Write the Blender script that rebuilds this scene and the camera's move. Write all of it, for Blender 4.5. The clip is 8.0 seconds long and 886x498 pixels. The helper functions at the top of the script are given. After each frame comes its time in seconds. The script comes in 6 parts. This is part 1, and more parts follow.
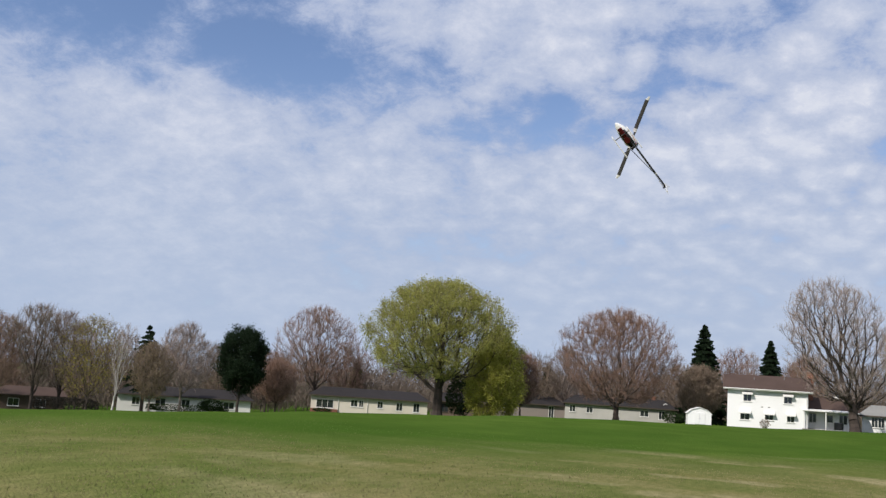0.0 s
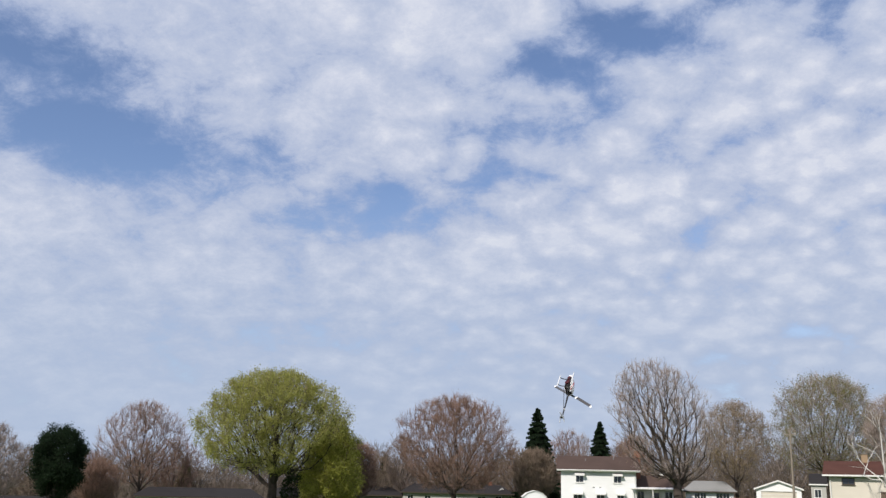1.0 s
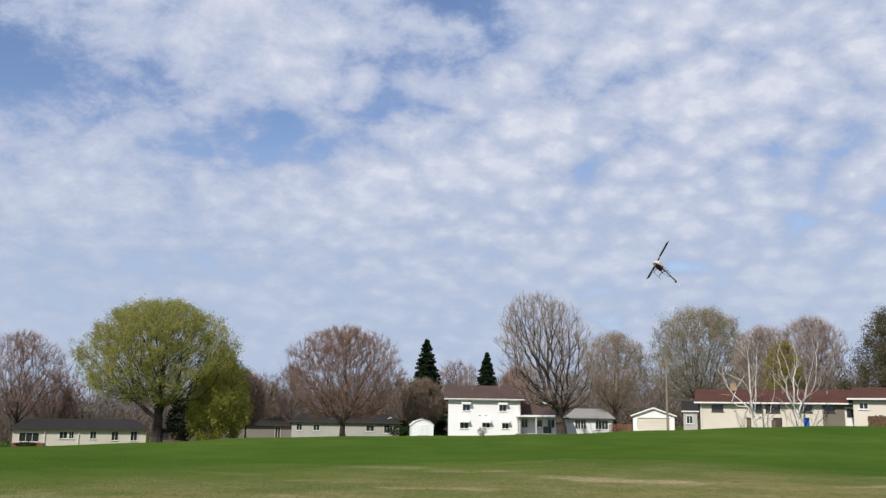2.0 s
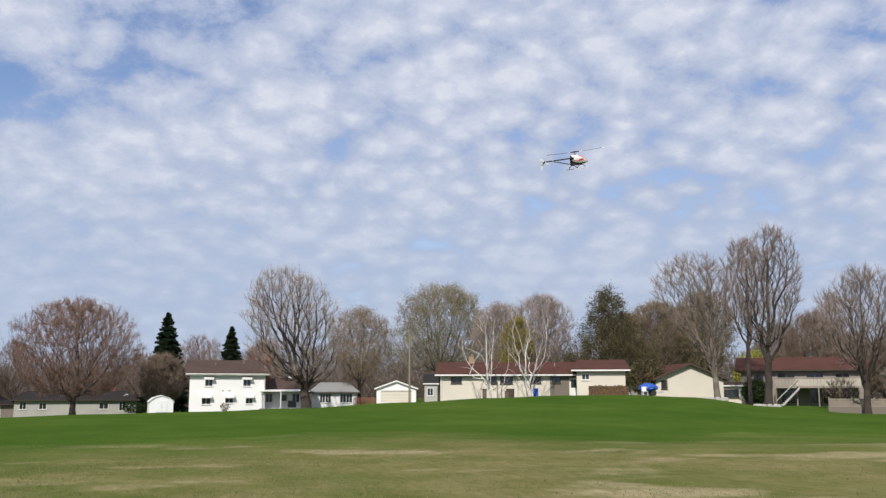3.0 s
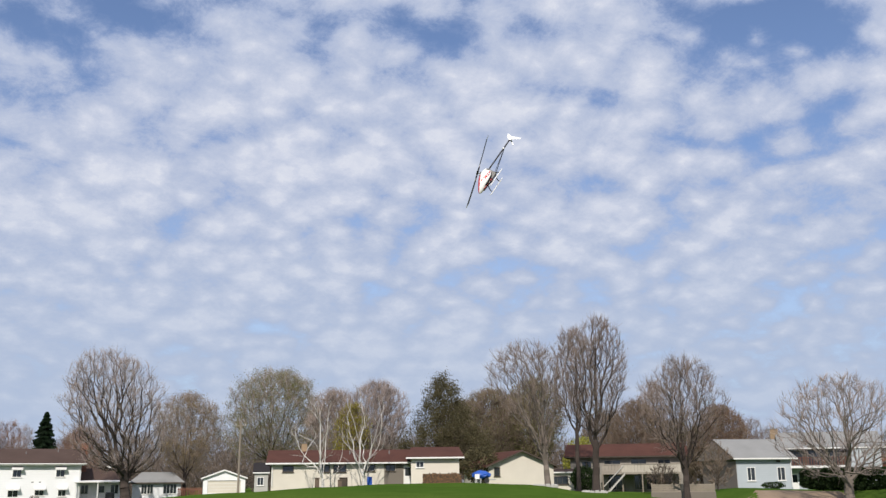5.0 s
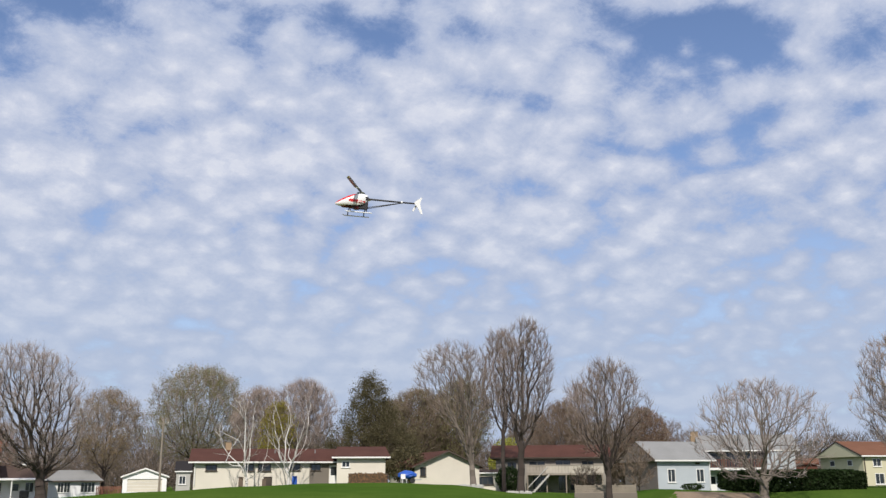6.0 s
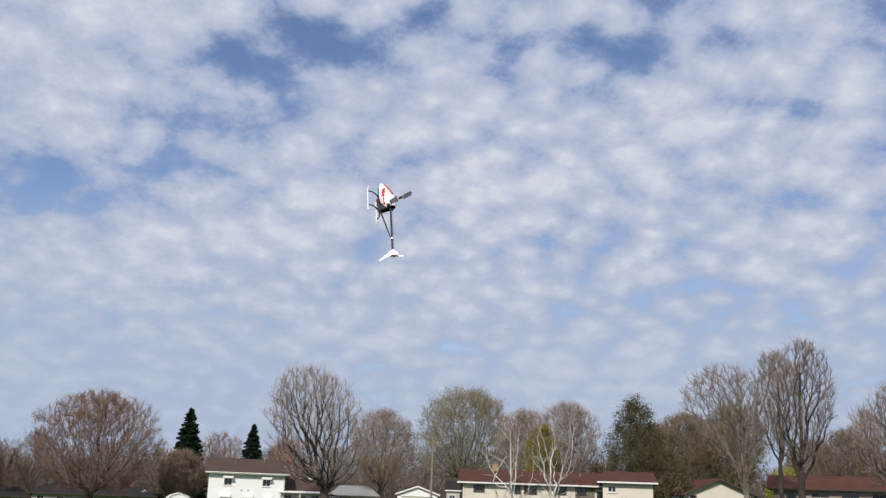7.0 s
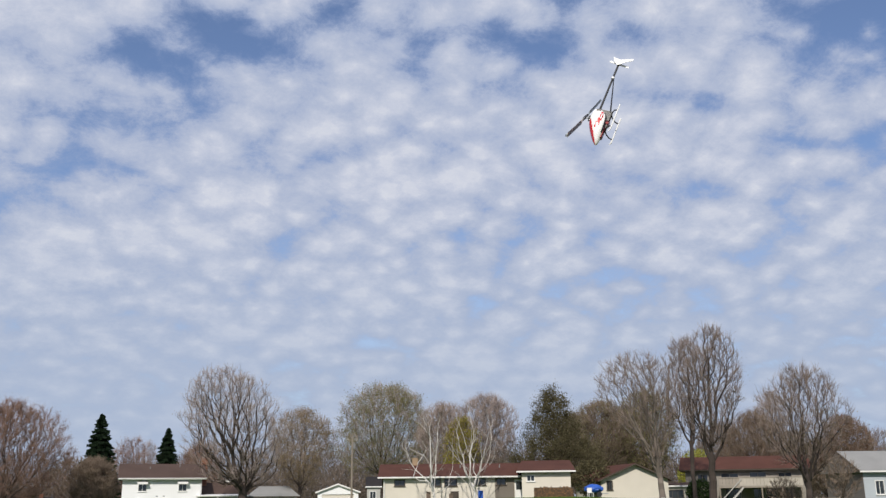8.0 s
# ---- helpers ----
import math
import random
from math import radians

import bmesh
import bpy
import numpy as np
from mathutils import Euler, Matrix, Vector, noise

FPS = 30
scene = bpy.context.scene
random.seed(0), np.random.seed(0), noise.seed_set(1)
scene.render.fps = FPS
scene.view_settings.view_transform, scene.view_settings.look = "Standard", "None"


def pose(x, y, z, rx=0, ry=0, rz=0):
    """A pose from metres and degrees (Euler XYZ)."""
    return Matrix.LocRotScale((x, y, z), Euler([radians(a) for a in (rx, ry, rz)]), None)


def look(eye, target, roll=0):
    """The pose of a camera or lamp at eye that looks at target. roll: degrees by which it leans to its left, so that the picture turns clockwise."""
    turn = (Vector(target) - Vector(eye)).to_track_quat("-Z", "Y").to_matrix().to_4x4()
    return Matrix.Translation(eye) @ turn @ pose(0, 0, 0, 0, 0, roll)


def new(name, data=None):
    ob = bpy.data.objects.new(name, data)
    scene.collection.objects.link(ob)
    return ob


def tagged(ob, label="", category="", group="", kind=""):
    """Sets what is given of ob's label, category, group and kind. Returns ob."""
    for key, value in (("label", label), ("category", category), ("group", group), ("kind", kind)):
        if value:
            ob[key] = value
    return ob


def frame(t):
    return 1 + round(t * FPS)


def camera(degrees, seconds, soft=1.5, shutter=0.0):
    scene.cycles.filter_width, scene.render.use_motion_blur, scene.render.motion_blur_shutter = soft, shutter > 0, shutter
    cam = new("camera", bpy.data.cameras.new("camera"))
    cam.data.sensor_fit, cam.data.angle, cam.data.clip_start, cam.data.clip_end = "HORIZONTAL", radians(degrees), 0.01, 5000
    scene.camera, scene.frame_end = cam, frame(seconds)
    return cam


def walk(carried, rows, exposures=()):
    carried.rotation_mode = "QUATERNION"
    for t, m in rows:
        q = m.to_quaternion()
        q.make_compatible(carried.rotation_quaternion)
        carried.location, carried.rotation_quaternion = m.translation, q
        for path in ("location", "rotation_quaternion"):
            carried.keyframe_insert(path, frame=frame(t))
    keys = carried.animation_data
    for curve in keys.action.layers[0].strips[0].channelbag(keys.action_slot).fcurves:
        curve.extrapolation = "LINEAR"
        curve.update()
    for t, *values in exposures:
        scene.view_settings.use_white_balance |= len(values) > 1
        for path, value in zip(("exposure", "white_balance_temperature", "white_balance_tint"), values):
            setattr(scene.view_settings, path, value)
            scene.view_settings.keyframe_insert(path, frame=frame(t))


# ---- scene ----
# The camera: held by hand at eye height on the playing field, turning after the aircraft.
cam = camera(50.8, 8.0, soft=1.4)
walk(cam, [
    (0, pose(0, 0, 1.6, 98.55, -3.90, 17.72)),
    (0.1, pose(0, 0, 1.6, 99.38, -2.53, 16.82)),
    (0.2, pose(0, 0, 1.6, 101.36, -1.94, 13.81)),
    (0.3, pose(0, 0, 1.6, 102.26, -2.00, 11.63)),
    (0.4, pose(0, 0, 1.6, 102.71, -1.84, 10.39)),
    (0.5, pose(0, 0, 1.6, 103.11, -1.73, 9.61)),
    (0.7, pose(0, 0, 1.6, 103.89, -2.00, 8.71)),
    (1, pose(0, 0, 1.6, 104.37, -1.32, 7.95)),
    (1.2, pose(0, 0, 1.6, 103.98, -1.16, 7.07)),
    (2.3, pose(0, 0, 1.6, 98.98, -0.37, -2.29)),
    (2.5, pose(0, 0, 1.6, 98.40, 0.03, -5.24)),
    (3, pose(0, 0, 1.6, 98.88, 0.04, -14.08)),
    (3.5, pose(0, 0, 1.6, 100.39, 0.80, -21.67)),
    (4, pose(0, 0, 1.6, 103.52, -1.27, -24.45)),
    (4.2, pose(0, 0, 1.6, 104.11, -2.49, -21.23)),
    (5.3, pose(0, 0, 1.6, 104.30, 1.44, -25.43)),
    (5.5, pose(0, 0, 1.6, 104.58, 0.57, -27.18)),
    (6, pose(0, 0, 1.6, 104.02, 0.28, -28.48)),
    (6.5, pose(0, 0, 1.6, 105.42, -1.88, -22.52)),
    (7, pose(0, 0, 1.6, 105.16, -1.97, -12.77)),
    (7.5, pose(0, 0, 1.6, 104.42, -1.36, -8.97)),
    (8, pose(0, 0, 1.6, 104.92, 0.58, -17.46)),
], exposures=[(0.0, 0.0), (6.4, 0.0), (7.0, -0.12), (8.0, -0.12)])

# ---- world, sun ----
SUN_AZ, SUN_EL = 150.0, 40.0        # degrees to the left of straight ahead, and up


def node(tree, kind, **inputs):
    n = tree.nodes.new(kind)
    for key, value in inputs.items():
        key = key.replace("_", " ")
        if key in n.inputs:
            n.inputs[key].default_value = value
    return n


def maths(tree, op, a, b=None, clamp=False):
    n = tree.nodes.new("ShaderNodeMath")
    n.operation, n.use_clamp = op, clamp
    for i, v in enumerate((a, b)):
        if v is None:
            continue
        if isinstance(v, (int, float)):
            n.inputs[i].default_value = v
        else:
            tree.links.new(v, n.inputs[i])
    return n.outputs[0]


def ramp(tree, value, stops):
    n = tree.nodes.new("ShaderNodeValToRGB")
    while len(n.color_ramp.elements) < len(stops):
        n.color_ramp.elements.new(0.5)
    for e, (p, c) in zip(n.color_ramp.elements, stops):
        e.position, e.color = p, (*c, 1)
    tree.links.new(value, n.inputs[0])
    return n.outputs[0]


def blend(tree, fac, a, b, mode="MIX"):
    n = tree.nodes.new("ShaderNodeMix")
    n.data_type, n.blend_type = "RGBA", mode
    for socket, v in ((n.inputs[0], fac), (n.inputs[6], a), (n.inputs[7], b)):
        if isinstance(v, (int, float)):
            socket.default_value = v
        elif isinstance(v, tuple):
            socket.default_value = (*v, 1)
        else:
            tree.links.new(v, socket)
    return n.outputs[2]


# Openings of clear blue in the cloud sheet: azimuth (left positive), elevation, half sizes, tilt, strength.
CLEAR = [
    (28.5, 19.5, 8.0, 2.6, -4, 1.15), (34.0, 22.5, 9.0, 3.4, 0, 0.75), (24.0, 24.5, 4.0, 2.4, 0, 0.35), (42.0, 21.0, 6.0, 5.0, 0, 1.0),
    (12.0, 16.6, 6.0, 1.9, 8, 1.0), (20.0, 8.6, 6.0, 0.9, 0, 0.6), (24.0, 10.2, 4.0, 0.6, 0, 0.4),
    (-1.5, 26.0, 6.0, 2.2, 12, 0.7), (4.5, 23.2, 4.5, 1.6, 10, 0.45), (-11.0, 28.5, 6.0, 1.6, 10, 0.6), (5.3, 19.0, 3.6, 1.3, 8, 0.7),
    (-28.0, 27.0, 7.0, 1.2, -6, 0.55), (-43.0, 25.5, 8.0, 2.2, -6, 0.75), (-46.0, 19.0, 5.0, 2.0, 0, 0.45), (-14.0, 27.5, 4.0, 1.5, 0, 0.5),
    (-49.0, 10.0, 9.0, 4.0, 0, 0.35), (-36.0, 22.5, 4.0, 1.0, -5, 0.4), (-24.0, 19.0, 4.0, 0.8, 0, 0.3),
]

world = bpy.data.worlds.new("sky")
scene.world = world
world.use_nodes = True
wt = world.node_tree
wt.nodes.clear()
coord = wt.nodes.new("ShaderNodeTexCoord")
xyz = wt.nodes.new("ShaderNodeSeparateXYZ")
wt.links.new(coord.outputs["Generated"], xyz.inputs[0])
dx, dy, dz = xyz.outputs
up = maths(wt, "MAXIMUM", dz, 0.0)
el = maths(wt, "MULTIPLY", maths(wt, "ARCSINE", up), 57.29578)
az = maths(wt, "MULTIPLY", maths(wt, "ARCTAN2", maths(wt, "MULTIPLY", dx, -1.0), dy), 57.29578)
den = maths(wt, "ADD", up, 0.42)
plane = wt.nodes.new("ShaderNodeCombineXYZ")
wt.links.new(maths(wt, "DIVIDE", dx, den), plane.inputs[0])
wt.links.new(maths(wt, "DIVIDE", dy, den), plane.inputs[1])


def cloud_noise(scale, detail, rough, offset, distort=0.0, stretch=(1.0, 1.0)):
    m = wt.nodes.new("ShaderNodeMapping")
    m.inputs["Location"].default_value = offset
    m.inputs["Scale"].default_value = (*stretch, 1)
    wt.links.new(plane.outputs[0], m.inputs[0])
    n = node(wt, "ShaderNodeTexNoise", Scale=scale, Detail=detail, Roughness=rough, Distortion=distort)
    wt.links.new(m.outputs[0], n.inputs["Vector"])
    return n.outputs[0]


soft_warp = node(wt, "ShaderNodeTexNoise", Scale=5.6, Detail=3.0, Roughness=0.6)
wt.links.new(plane.outputs[0], soft_warp.inputs["Vector"])
shift = wt.nodes.new("ShaderNodeVectorMath")
shift.operation = "MULTIPLY_ADD"
wt.links.new(soft_warp.outputs["Color"], shift.inputs[0])
shift.inputs[1].default_value = (0.10, 0.10, 0.0)
wt.links.new(plane.outputs[0], shift.inputs[2])
cell = node(wt, "ShaderNodeTexVoronoi", Scale=17.0, Smoothness=0.55, Randomness=1.0)
cell.voronoi_dimensions, cell.feature = "2D", "SMOOTH_F1"
wt.links.new(shift.outputs[0], cell.inputs["Vector"])
puff = maths(wt, "SUBTRACT", 1.0, cell.outputs["Distance"])
# puffy to the right, drawn into smooth sheets to the left
side = node(wt, "ShaderNodeMapRange", From_Min=30.0, From_Max=-8.0, To_Min=0.25, To_Max=1.0)
wt.links.new(az, side.inputs[0])
puff = maths(wt, "ADD", maths(wt, "MULTIPLY", maths(wt, "SUBTRACT", puff, 0.6), side.outputs[0]), 0.6)
cells = cloud_noise(15.0, 10.0, 0.74, (3.1, 1.7, 0.4), 0.2)
broad = cloud_noise(4.0, 4.0, 0.5, (1.3, 5.7, 2.0), 0.3)
cover = maths(wt, "ADD", maths(wt, "MULTIPLY", puff, 0.56), maths(wt, "MULTIPLY", cells, 0.70))
cover = maths(wt, "ADD", cover, maths(wt, "MULTIPLY", broad, 0.62))
hole = None
for a0, e0, wa, we, tilt, power in CLEAR:
    c, s = math.cos(radians(tilt)), math.sin(radians(tilt))
    da, de = maths(wt, "SUBTRACT", az, a0), maths(wt, "SUBTRACT", el, e0)
    u = maths(wt, "DIVIDE", maths(wt, "SUBTRACT", maths(wt, "MULTIPLY", da, c), maths(wt, "MULTIPLY", de, s)), wa)
    v = maths(wt, "DIVIDE", maths(wt, "ADD", maths(wt, "MULTIPLY", da, s), maths(wt, "MULTIPLY", de, c)), we)
    d2 = maths(wt, "ADD", maths(wt, "MULTIPLY", u, u), maths(wt, "MULTIPLY", v, v))
    g = maths(wt, "MULTIPLY", maths(wt, "EXPONENT", maths(wt, "MULTIPLY", d2, -0.8)), power)
    hole = g if hole is None else maths(wt, "MAXIMUM", hole, g)
cover = maths(wt, "SUBTRACT", cover, maths(wt, "MULTIPLY", hole, 0.36))
mask = node(wt, "ShaderNodeMapRange", From_Min=0.62, From_Max=0.93)
mask.interpolation_type = "SMOOTHSTEP"
wt.links.new(cover, mask.inputs[0])
thick = node(wt, "ShaderNodeMapRange", From_Min=0.72, From_Max=1.18)
wt.links.new(cover, thick.inputs[0])

sky = wt.nodes.new("ShaderNodeTexSky")
sky.sky_type, sky.sun_disc = "NISHITA", False
sky.sun_elevation, sky.sun_rotation = radians(SUN_EL), radians(-SUN_AZ)
sky.altitude, sky.air_density, sky.dust_density, sky.ozone_density = 250, 1.0, 0.5, 1.5
blue = blend(wt, 1.0, sky.outputs[0], (0.120, 0.119, 0.133), "MULTIPLY")
tone = maths(wt, "ADD", maths(wt, "MULTIPLY", thick.outputs[0], 0.62), maths(wt, "MULTIPLY", cloud_noise(19.0, 10.0, 0.74, (4.7, 0.4, 6.0), 0.2), 0.46))
white = ramp(wt, tone, [(0.0, (0.27, 0.36, 0.60)), (0.30, (0.37, 0.45, 0.655)), (0.58, (0.50, 0.56, 0.717)), (0.80, (0.635, 0.674, 0.796)), (1.0, (0.81, 0.825, 0.885))])
clouds = blend(wt, mask.outputs[0], blue, white)
haze = node(wt, "ShaderNodeMapRange", From_Min=0.0, From_Max=20.0, To_Min=0.82, To_Max=0.0)
haze.interpolation_type = "SMOOTHSTEP"
wt.links.new(el, haze.inputs[0])
final = blend(wt, haze.outputs[0], clouds, (0.44, 0.532, 0.698))
back = node(wt, "ShaderNodeBackground", Strength=1.0)
wt.links.new(final, back.inputs[0])
out = wt.nodes.new("ShaderNodeOutputWorld")
wt.links.new(back.outputs[0], out.inputs[0])

sun_data = bpy.data.lights.new("sun", "SUN")
sun_data.energy, sun_data.angle, sun_data.color = 4.3, radians(0.6), (1.0, 0.935, 0.845)
sun = new("sun", sun_data)
sx, sy = -math.sin(radians(SUN_AZ)) * math.cos(radians(SUN_EL)), math.cos(radians(SUN_AZ)) * math.cos(radians(SUN_EL))
sun.matrix_world = look((60 * sx, 60 * sy, 60 * math.sin(radians(SUN_EL))), (0, 0, 0))


# ---- materials ----
def material(name, colour, rough=0.8, vary=0.25, grain=6.0, patch=0.6, bump=0.2, metal=0.0, tint=None, island=0.0, spec=0.4, stretch=(1, 1, 1)):
    """A surface with grain and large stains, both at real size."""
    m = bpy.data.materials.new(name)
    m.use_nodes = True
    t = m.node_tree
    p = t.nodes["Principled BSDF"]
    p.inputs["Roughness"].default_value, p.inputs["Metallic"].default_value = rough, metal
    p.inputs["Specular IOR Level"].default_value = spec
    co = t.nodes.new("ShaderNodeTexCoord")
    mp = t.nodes.new("ShaderNodeMapping")
    mp.inputs["Scale"].default_value = stretch
    t.links.new(co.outputs["Object"], mp.inputs[0])
    small = node(t, "ShaderNodeTexNoise", Scale=grain, Detail=5.0, Roughness=0.65)
    large = node(t, "ShaderNodeTexNoise", Scale=patch, Detail=3.0, Roughness=0.5)
    t.links.new(mp.outputs[0], small.inputs["Vector"])
    t.links.new(mp.outputs[0], large.inputs["Vector"])
    other = tint or tuple(c * 0.55 for c in colour)
    c1 = blend(t, maths(t, "MULTIPLY", small.outputs[0], vary * 1.6, True), colour, other)
    c2 = blend(t, maths(t, "MULTIPLY", maths(t, "SUBTRACT", large.outputs[0], 0.35), vary * 2.2, True), c1, tuple(c * 0.7 for c in other))
    if island:
        g = t.nodes.new("ShaderNodeNewGeometry")
        k = maths(t, "ADD", maths(t, "MULTIPLY", g.outputs["Random Per Island"], island), 1.0 - island / 2)
        hs = node(t, "ShaderNodeHueSaturation")
        t.links.new(k, hs.inputs["Value"])
        t.links.new(c2, hs.inputs["Color"])
        c2 = hs.outputs[0]
    t.links.new(c2, p.inputs["Base Color"])
    if bump:
        b = node(t, "ShaderNodeBump", Strength=bump, Distance=0.02)
        t.links.new(small.outputs[0], b.inputs["Height"])
        t.links.new(b.outputs[0], p.inputs["Normal"])
    return m


def striped(name, colour, dark, pitch, rough=0.85, axis="Z", depth=0.03, vary=0.3):
    """Courses of shingles or clapboard: lines at a true pitch, with worn patches."""
    m = material(name, colour, rough, vary, 9.0, 0.5, 0.0, spec=0.15)
    t = m.node_tree
    p = t.nodes["Principled BSDF"]
    co = t.nodes.new("ShaderNodeTexCoord")
    sp = t.nodes.new("ShaderNodeSeparateXYZ")
    t.links.new(co.outputs["Object"], sp.inputs[0])
    w = maths(t, "FRACT", maths(t, "DIVIDE", sp.outputs[axis], pitch))
    line = maths(t, "LESS_THAN", w, 0.14)
    base = p.inputs["Base Color"].links[0].from_socket
    t.links.new(blend(t, maths(t, "MULTIPLY", line, 0.4), base, dark), p.inputs["Base Color"])
    b = node(t, "ShaderNodeBump", Strength=0.12, Distance=depth)
    t.links.new(w, b.inputs["Height"])
    t.links.new(b.outputs[0], p.inputs["Normal"])
    return m


def leaf_material(name, colour, tint, island=0.4):
    m = material(name, colour, 0.7, 0.35, 1.2, 0.22, 0.0, 0.0, tint, island, 0.25)
    t = m.node_tree
    p = t.nodes["Principled BSDF"]
    o = [n for n in t.nodes if n.type == "OUTPUT_MATERIAL"][0]
    tr = t.nodes.new("ShaderNodeBsdfTranslucent")
    t.links.new(p.inputs["Base Color"].links[0].from_socket, tr.inputs[0])
    mx = t.nodes.new("ShaderNodeMixShader")
    mx.inputs[0].default_value = 0.5
    t.links.new(p.outputs[0], mx.inputs[1])
    t.links.new(tr.outputs[0], mx.inputs[2])
    t.links.new(mx.outputs[0], o.inputs[0])
    return m


def grass_material():
    m = bpy.data.materials.new("lawn")
    m.use_nodes = True
    t = m.node_tree
    p = t.nodes["Principled BSDF"]
    p.inputs["Roughness"].default_value, p.inputs["Specular IOR Level"].default_value = 1.0, 0.0
    co = t.nodes.new("ShaderNodeTexCoord")

    def n(scale, detail, sx=1.0, sy=1.0, rough=0.55):
        mp = t.nodes.new("ShaderNodeMapping")
        mp.inputs["Scale"].default_value = (sx, sy, 1)
        t.links.new(co.outputs["Object"], mp.inputs[0])
        k = node(t, "ShaderNodeTexNoise", Scale=scale, Detail=detail, Roughness=rough)
        t.links.new(mp.outputs[0], k.inputs["Vector"])
        wide = node(t, "ShaderNodeMapRange", From_Min=0.32, From_Max=0.68)
        t.links.new(k.outputs[0], wide.inputs[0])
        return wide.outputs[0]

    sp = t.nodes.new("ShaderNodeSeparateXYZ")
    t.links.new(co.outputs["Object"], sp.inputs[0])
    # the worn field: dry near, green on the slope
    far = maths(t, "SQRT", maths(t, "ADD", maths(t, "MULTIPLY", sp.outputs[0], sp.outputs[0]), maths(t, "MULTIPLY", sp.outputs[1], sp.outputs[1])))
    edge = maths(t, "SUBTRACT", far, maths(t, "MULTIPLY", maths(t, "MINIMUM", sp.outputs[0], 5.0), 0.45))
    edge = maths(t, "ADD", edge, maths(t, "MULTIPLY", maths(t, "SUBTRACT", n(0.10, 3), 0.5), 8.0))
    dry = node(t, "ShaderNodeMapRange", From_Min=24.0, From_Max=37.0, To_Min=1.0, To_Max=0.0)
    t.links.new(edge, dry.inputs[0])
    share = node(t, "ShaderNodeMapRange", From_Min=-9.0, From_Max=4.0, To_Min=0.30, To_Max=0.62)
    t.links.new(sp.outputs[0], share.inputs[0])
    wear = node(t, "ShaderNodeMapRange", From_Min=0.25, From_Max=0.85)
    t.links.new(n(0.45, 4, 0.6, 0.45, 0.6), wear.inputs[0])
    bald = node(t, "ShaderNodeMapRange", From_Min=0.66, From_Max=0.86)
    t.links.new(n(0.42, 3, 0.45, 0.5, 0.5), bald.inputs[0])
    worn = node(t, "ShaderNodeMapRange", From_Min=-8.0, From_Max=1.0, To_Min=0.22, To_Max=0.85)
    t.links.new(sp.outputs[0], worn.inputs[0])
    green = blend(t, n(0.12, 4, 0.7, 0.4), (0.053, 0.110, 0.016), (0.100, 0.154, 0.028))
    green = blend(t, maths(t, "MULTIPLY", n(0.5, 5, 0.7, 0.5), 0.5), green, (0.038, 0.080, 0.012))
    tan = blend(t, n(0.5, 4), (0.185, 0.170, 0.064), (0.275, 0.232, 0.112))
    straw = blend(t, n(2.0, 3), (0.46, 0.38, 0.235), (0.36, 0.30, 0.17))
    c = blend(t, maths(t, "MULTIPLY", dry.outputs[0], maths(t, "ADD", maths(t, "MULTIPLY", wear.outputs[0], 0.50), share.outputs[0], True)), green, tan)
    c = blend(t, maths(t, "MULTIPLY", maths(t, "MULTIPLY", dry.outputs[0], bald.outputs[0]), worn.outputs[0]), c, straw)
    c = blend(t, maths(t, "MULTIPLY", n(7.0, 4, 1.0, 0.3), 0.40), c, (0.055, 0.090, 0.018))
    t.links.new(c, p.inputs["Base Color"])
    b = node(t, "ShaderNodeBump", Strength=0.6, Distance=0.05)
    t.links.new(n(18.0, 4), b.inputs["Height"])
    t.links.new(b.outputs[0], p.inputs["Normal"])
    return m


LAWN = grass_material()
WHITE_SIDING = striped("white_siding", (0.86, 0.86, 0.87), (0.70, 0.70, 0.71), 0.2, 0.6, "Z", 0.02, 0.04)
WHITE_PAINT = material("white_paint", (0.80, 0.79, 0.77), 0.55, 0.12, 5, 0.4, 0.1)
CREAM_WALL = material("cream_stucco", (0.71, 0.655, 0.565), 0.85, 0.2, 14, 0.4, 0.4)
OFF_WHITE = material("weathered_off_white", (0.50, 0.485, 0.455), 0.8, 0.3, 9, 0.5, 0.3)
DECK_BOARD = material("greyed_deck_board", (0.36, 0.315, 0.265), 0.85, 0.4, 10, 0.8, 0.4, 0.0, None, 0.35)
TAN_WALL = material("tan_stucco", (0.195, 0.168, 0.142), 0.85, 0.2, 14, 0.4, 0.4)
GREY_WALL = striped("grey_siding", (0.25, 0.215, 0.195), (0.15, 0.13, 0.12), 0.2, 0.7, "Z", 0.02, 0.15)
BLUE_WALL = striped("pale_blue_siding", (0.47, 0.51, 0.55), (0.36, 0.39, 0.42), 0.2, 0.7, "Z", 0.02, 0.2)
YELLOW_WALL = striped("yellow_siding", (0.60, 0.56, 0.40), (0.46, 0.43, 0.3), 0.2, 0.7, "Z", 0.02, 0.12)
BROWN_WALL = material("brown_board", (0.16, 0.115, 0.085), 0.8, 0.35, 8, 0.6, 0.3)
RED_ROOF = striped("red_brown_shingle", (0.112, 0.048, 0.036), (0.05, 0.024, 0.02), 0.14, 0.9, "Z", 0.02, 0.55)
BROWN_ROOF = striped("brown_shingle", (0.095, 0.064, 0.054), (0.05, 0.034, 0.03), 0.14, 0.9, "Z", 0.02, 0.35)
DARK_ROOF = striped("charcoal_shingle", (0.034, 0.030, 0.031), (0.02, 0.02, 0.02), 0.14, 0.9, "Z", 0.02, 0.35)
GREY_ROOF = striped("grey_shingle", (0.29, 0.29, 0.285), (0.13, 0.13, 0.13), 0.14, 0.9, "Z", 0.02, 0.3)
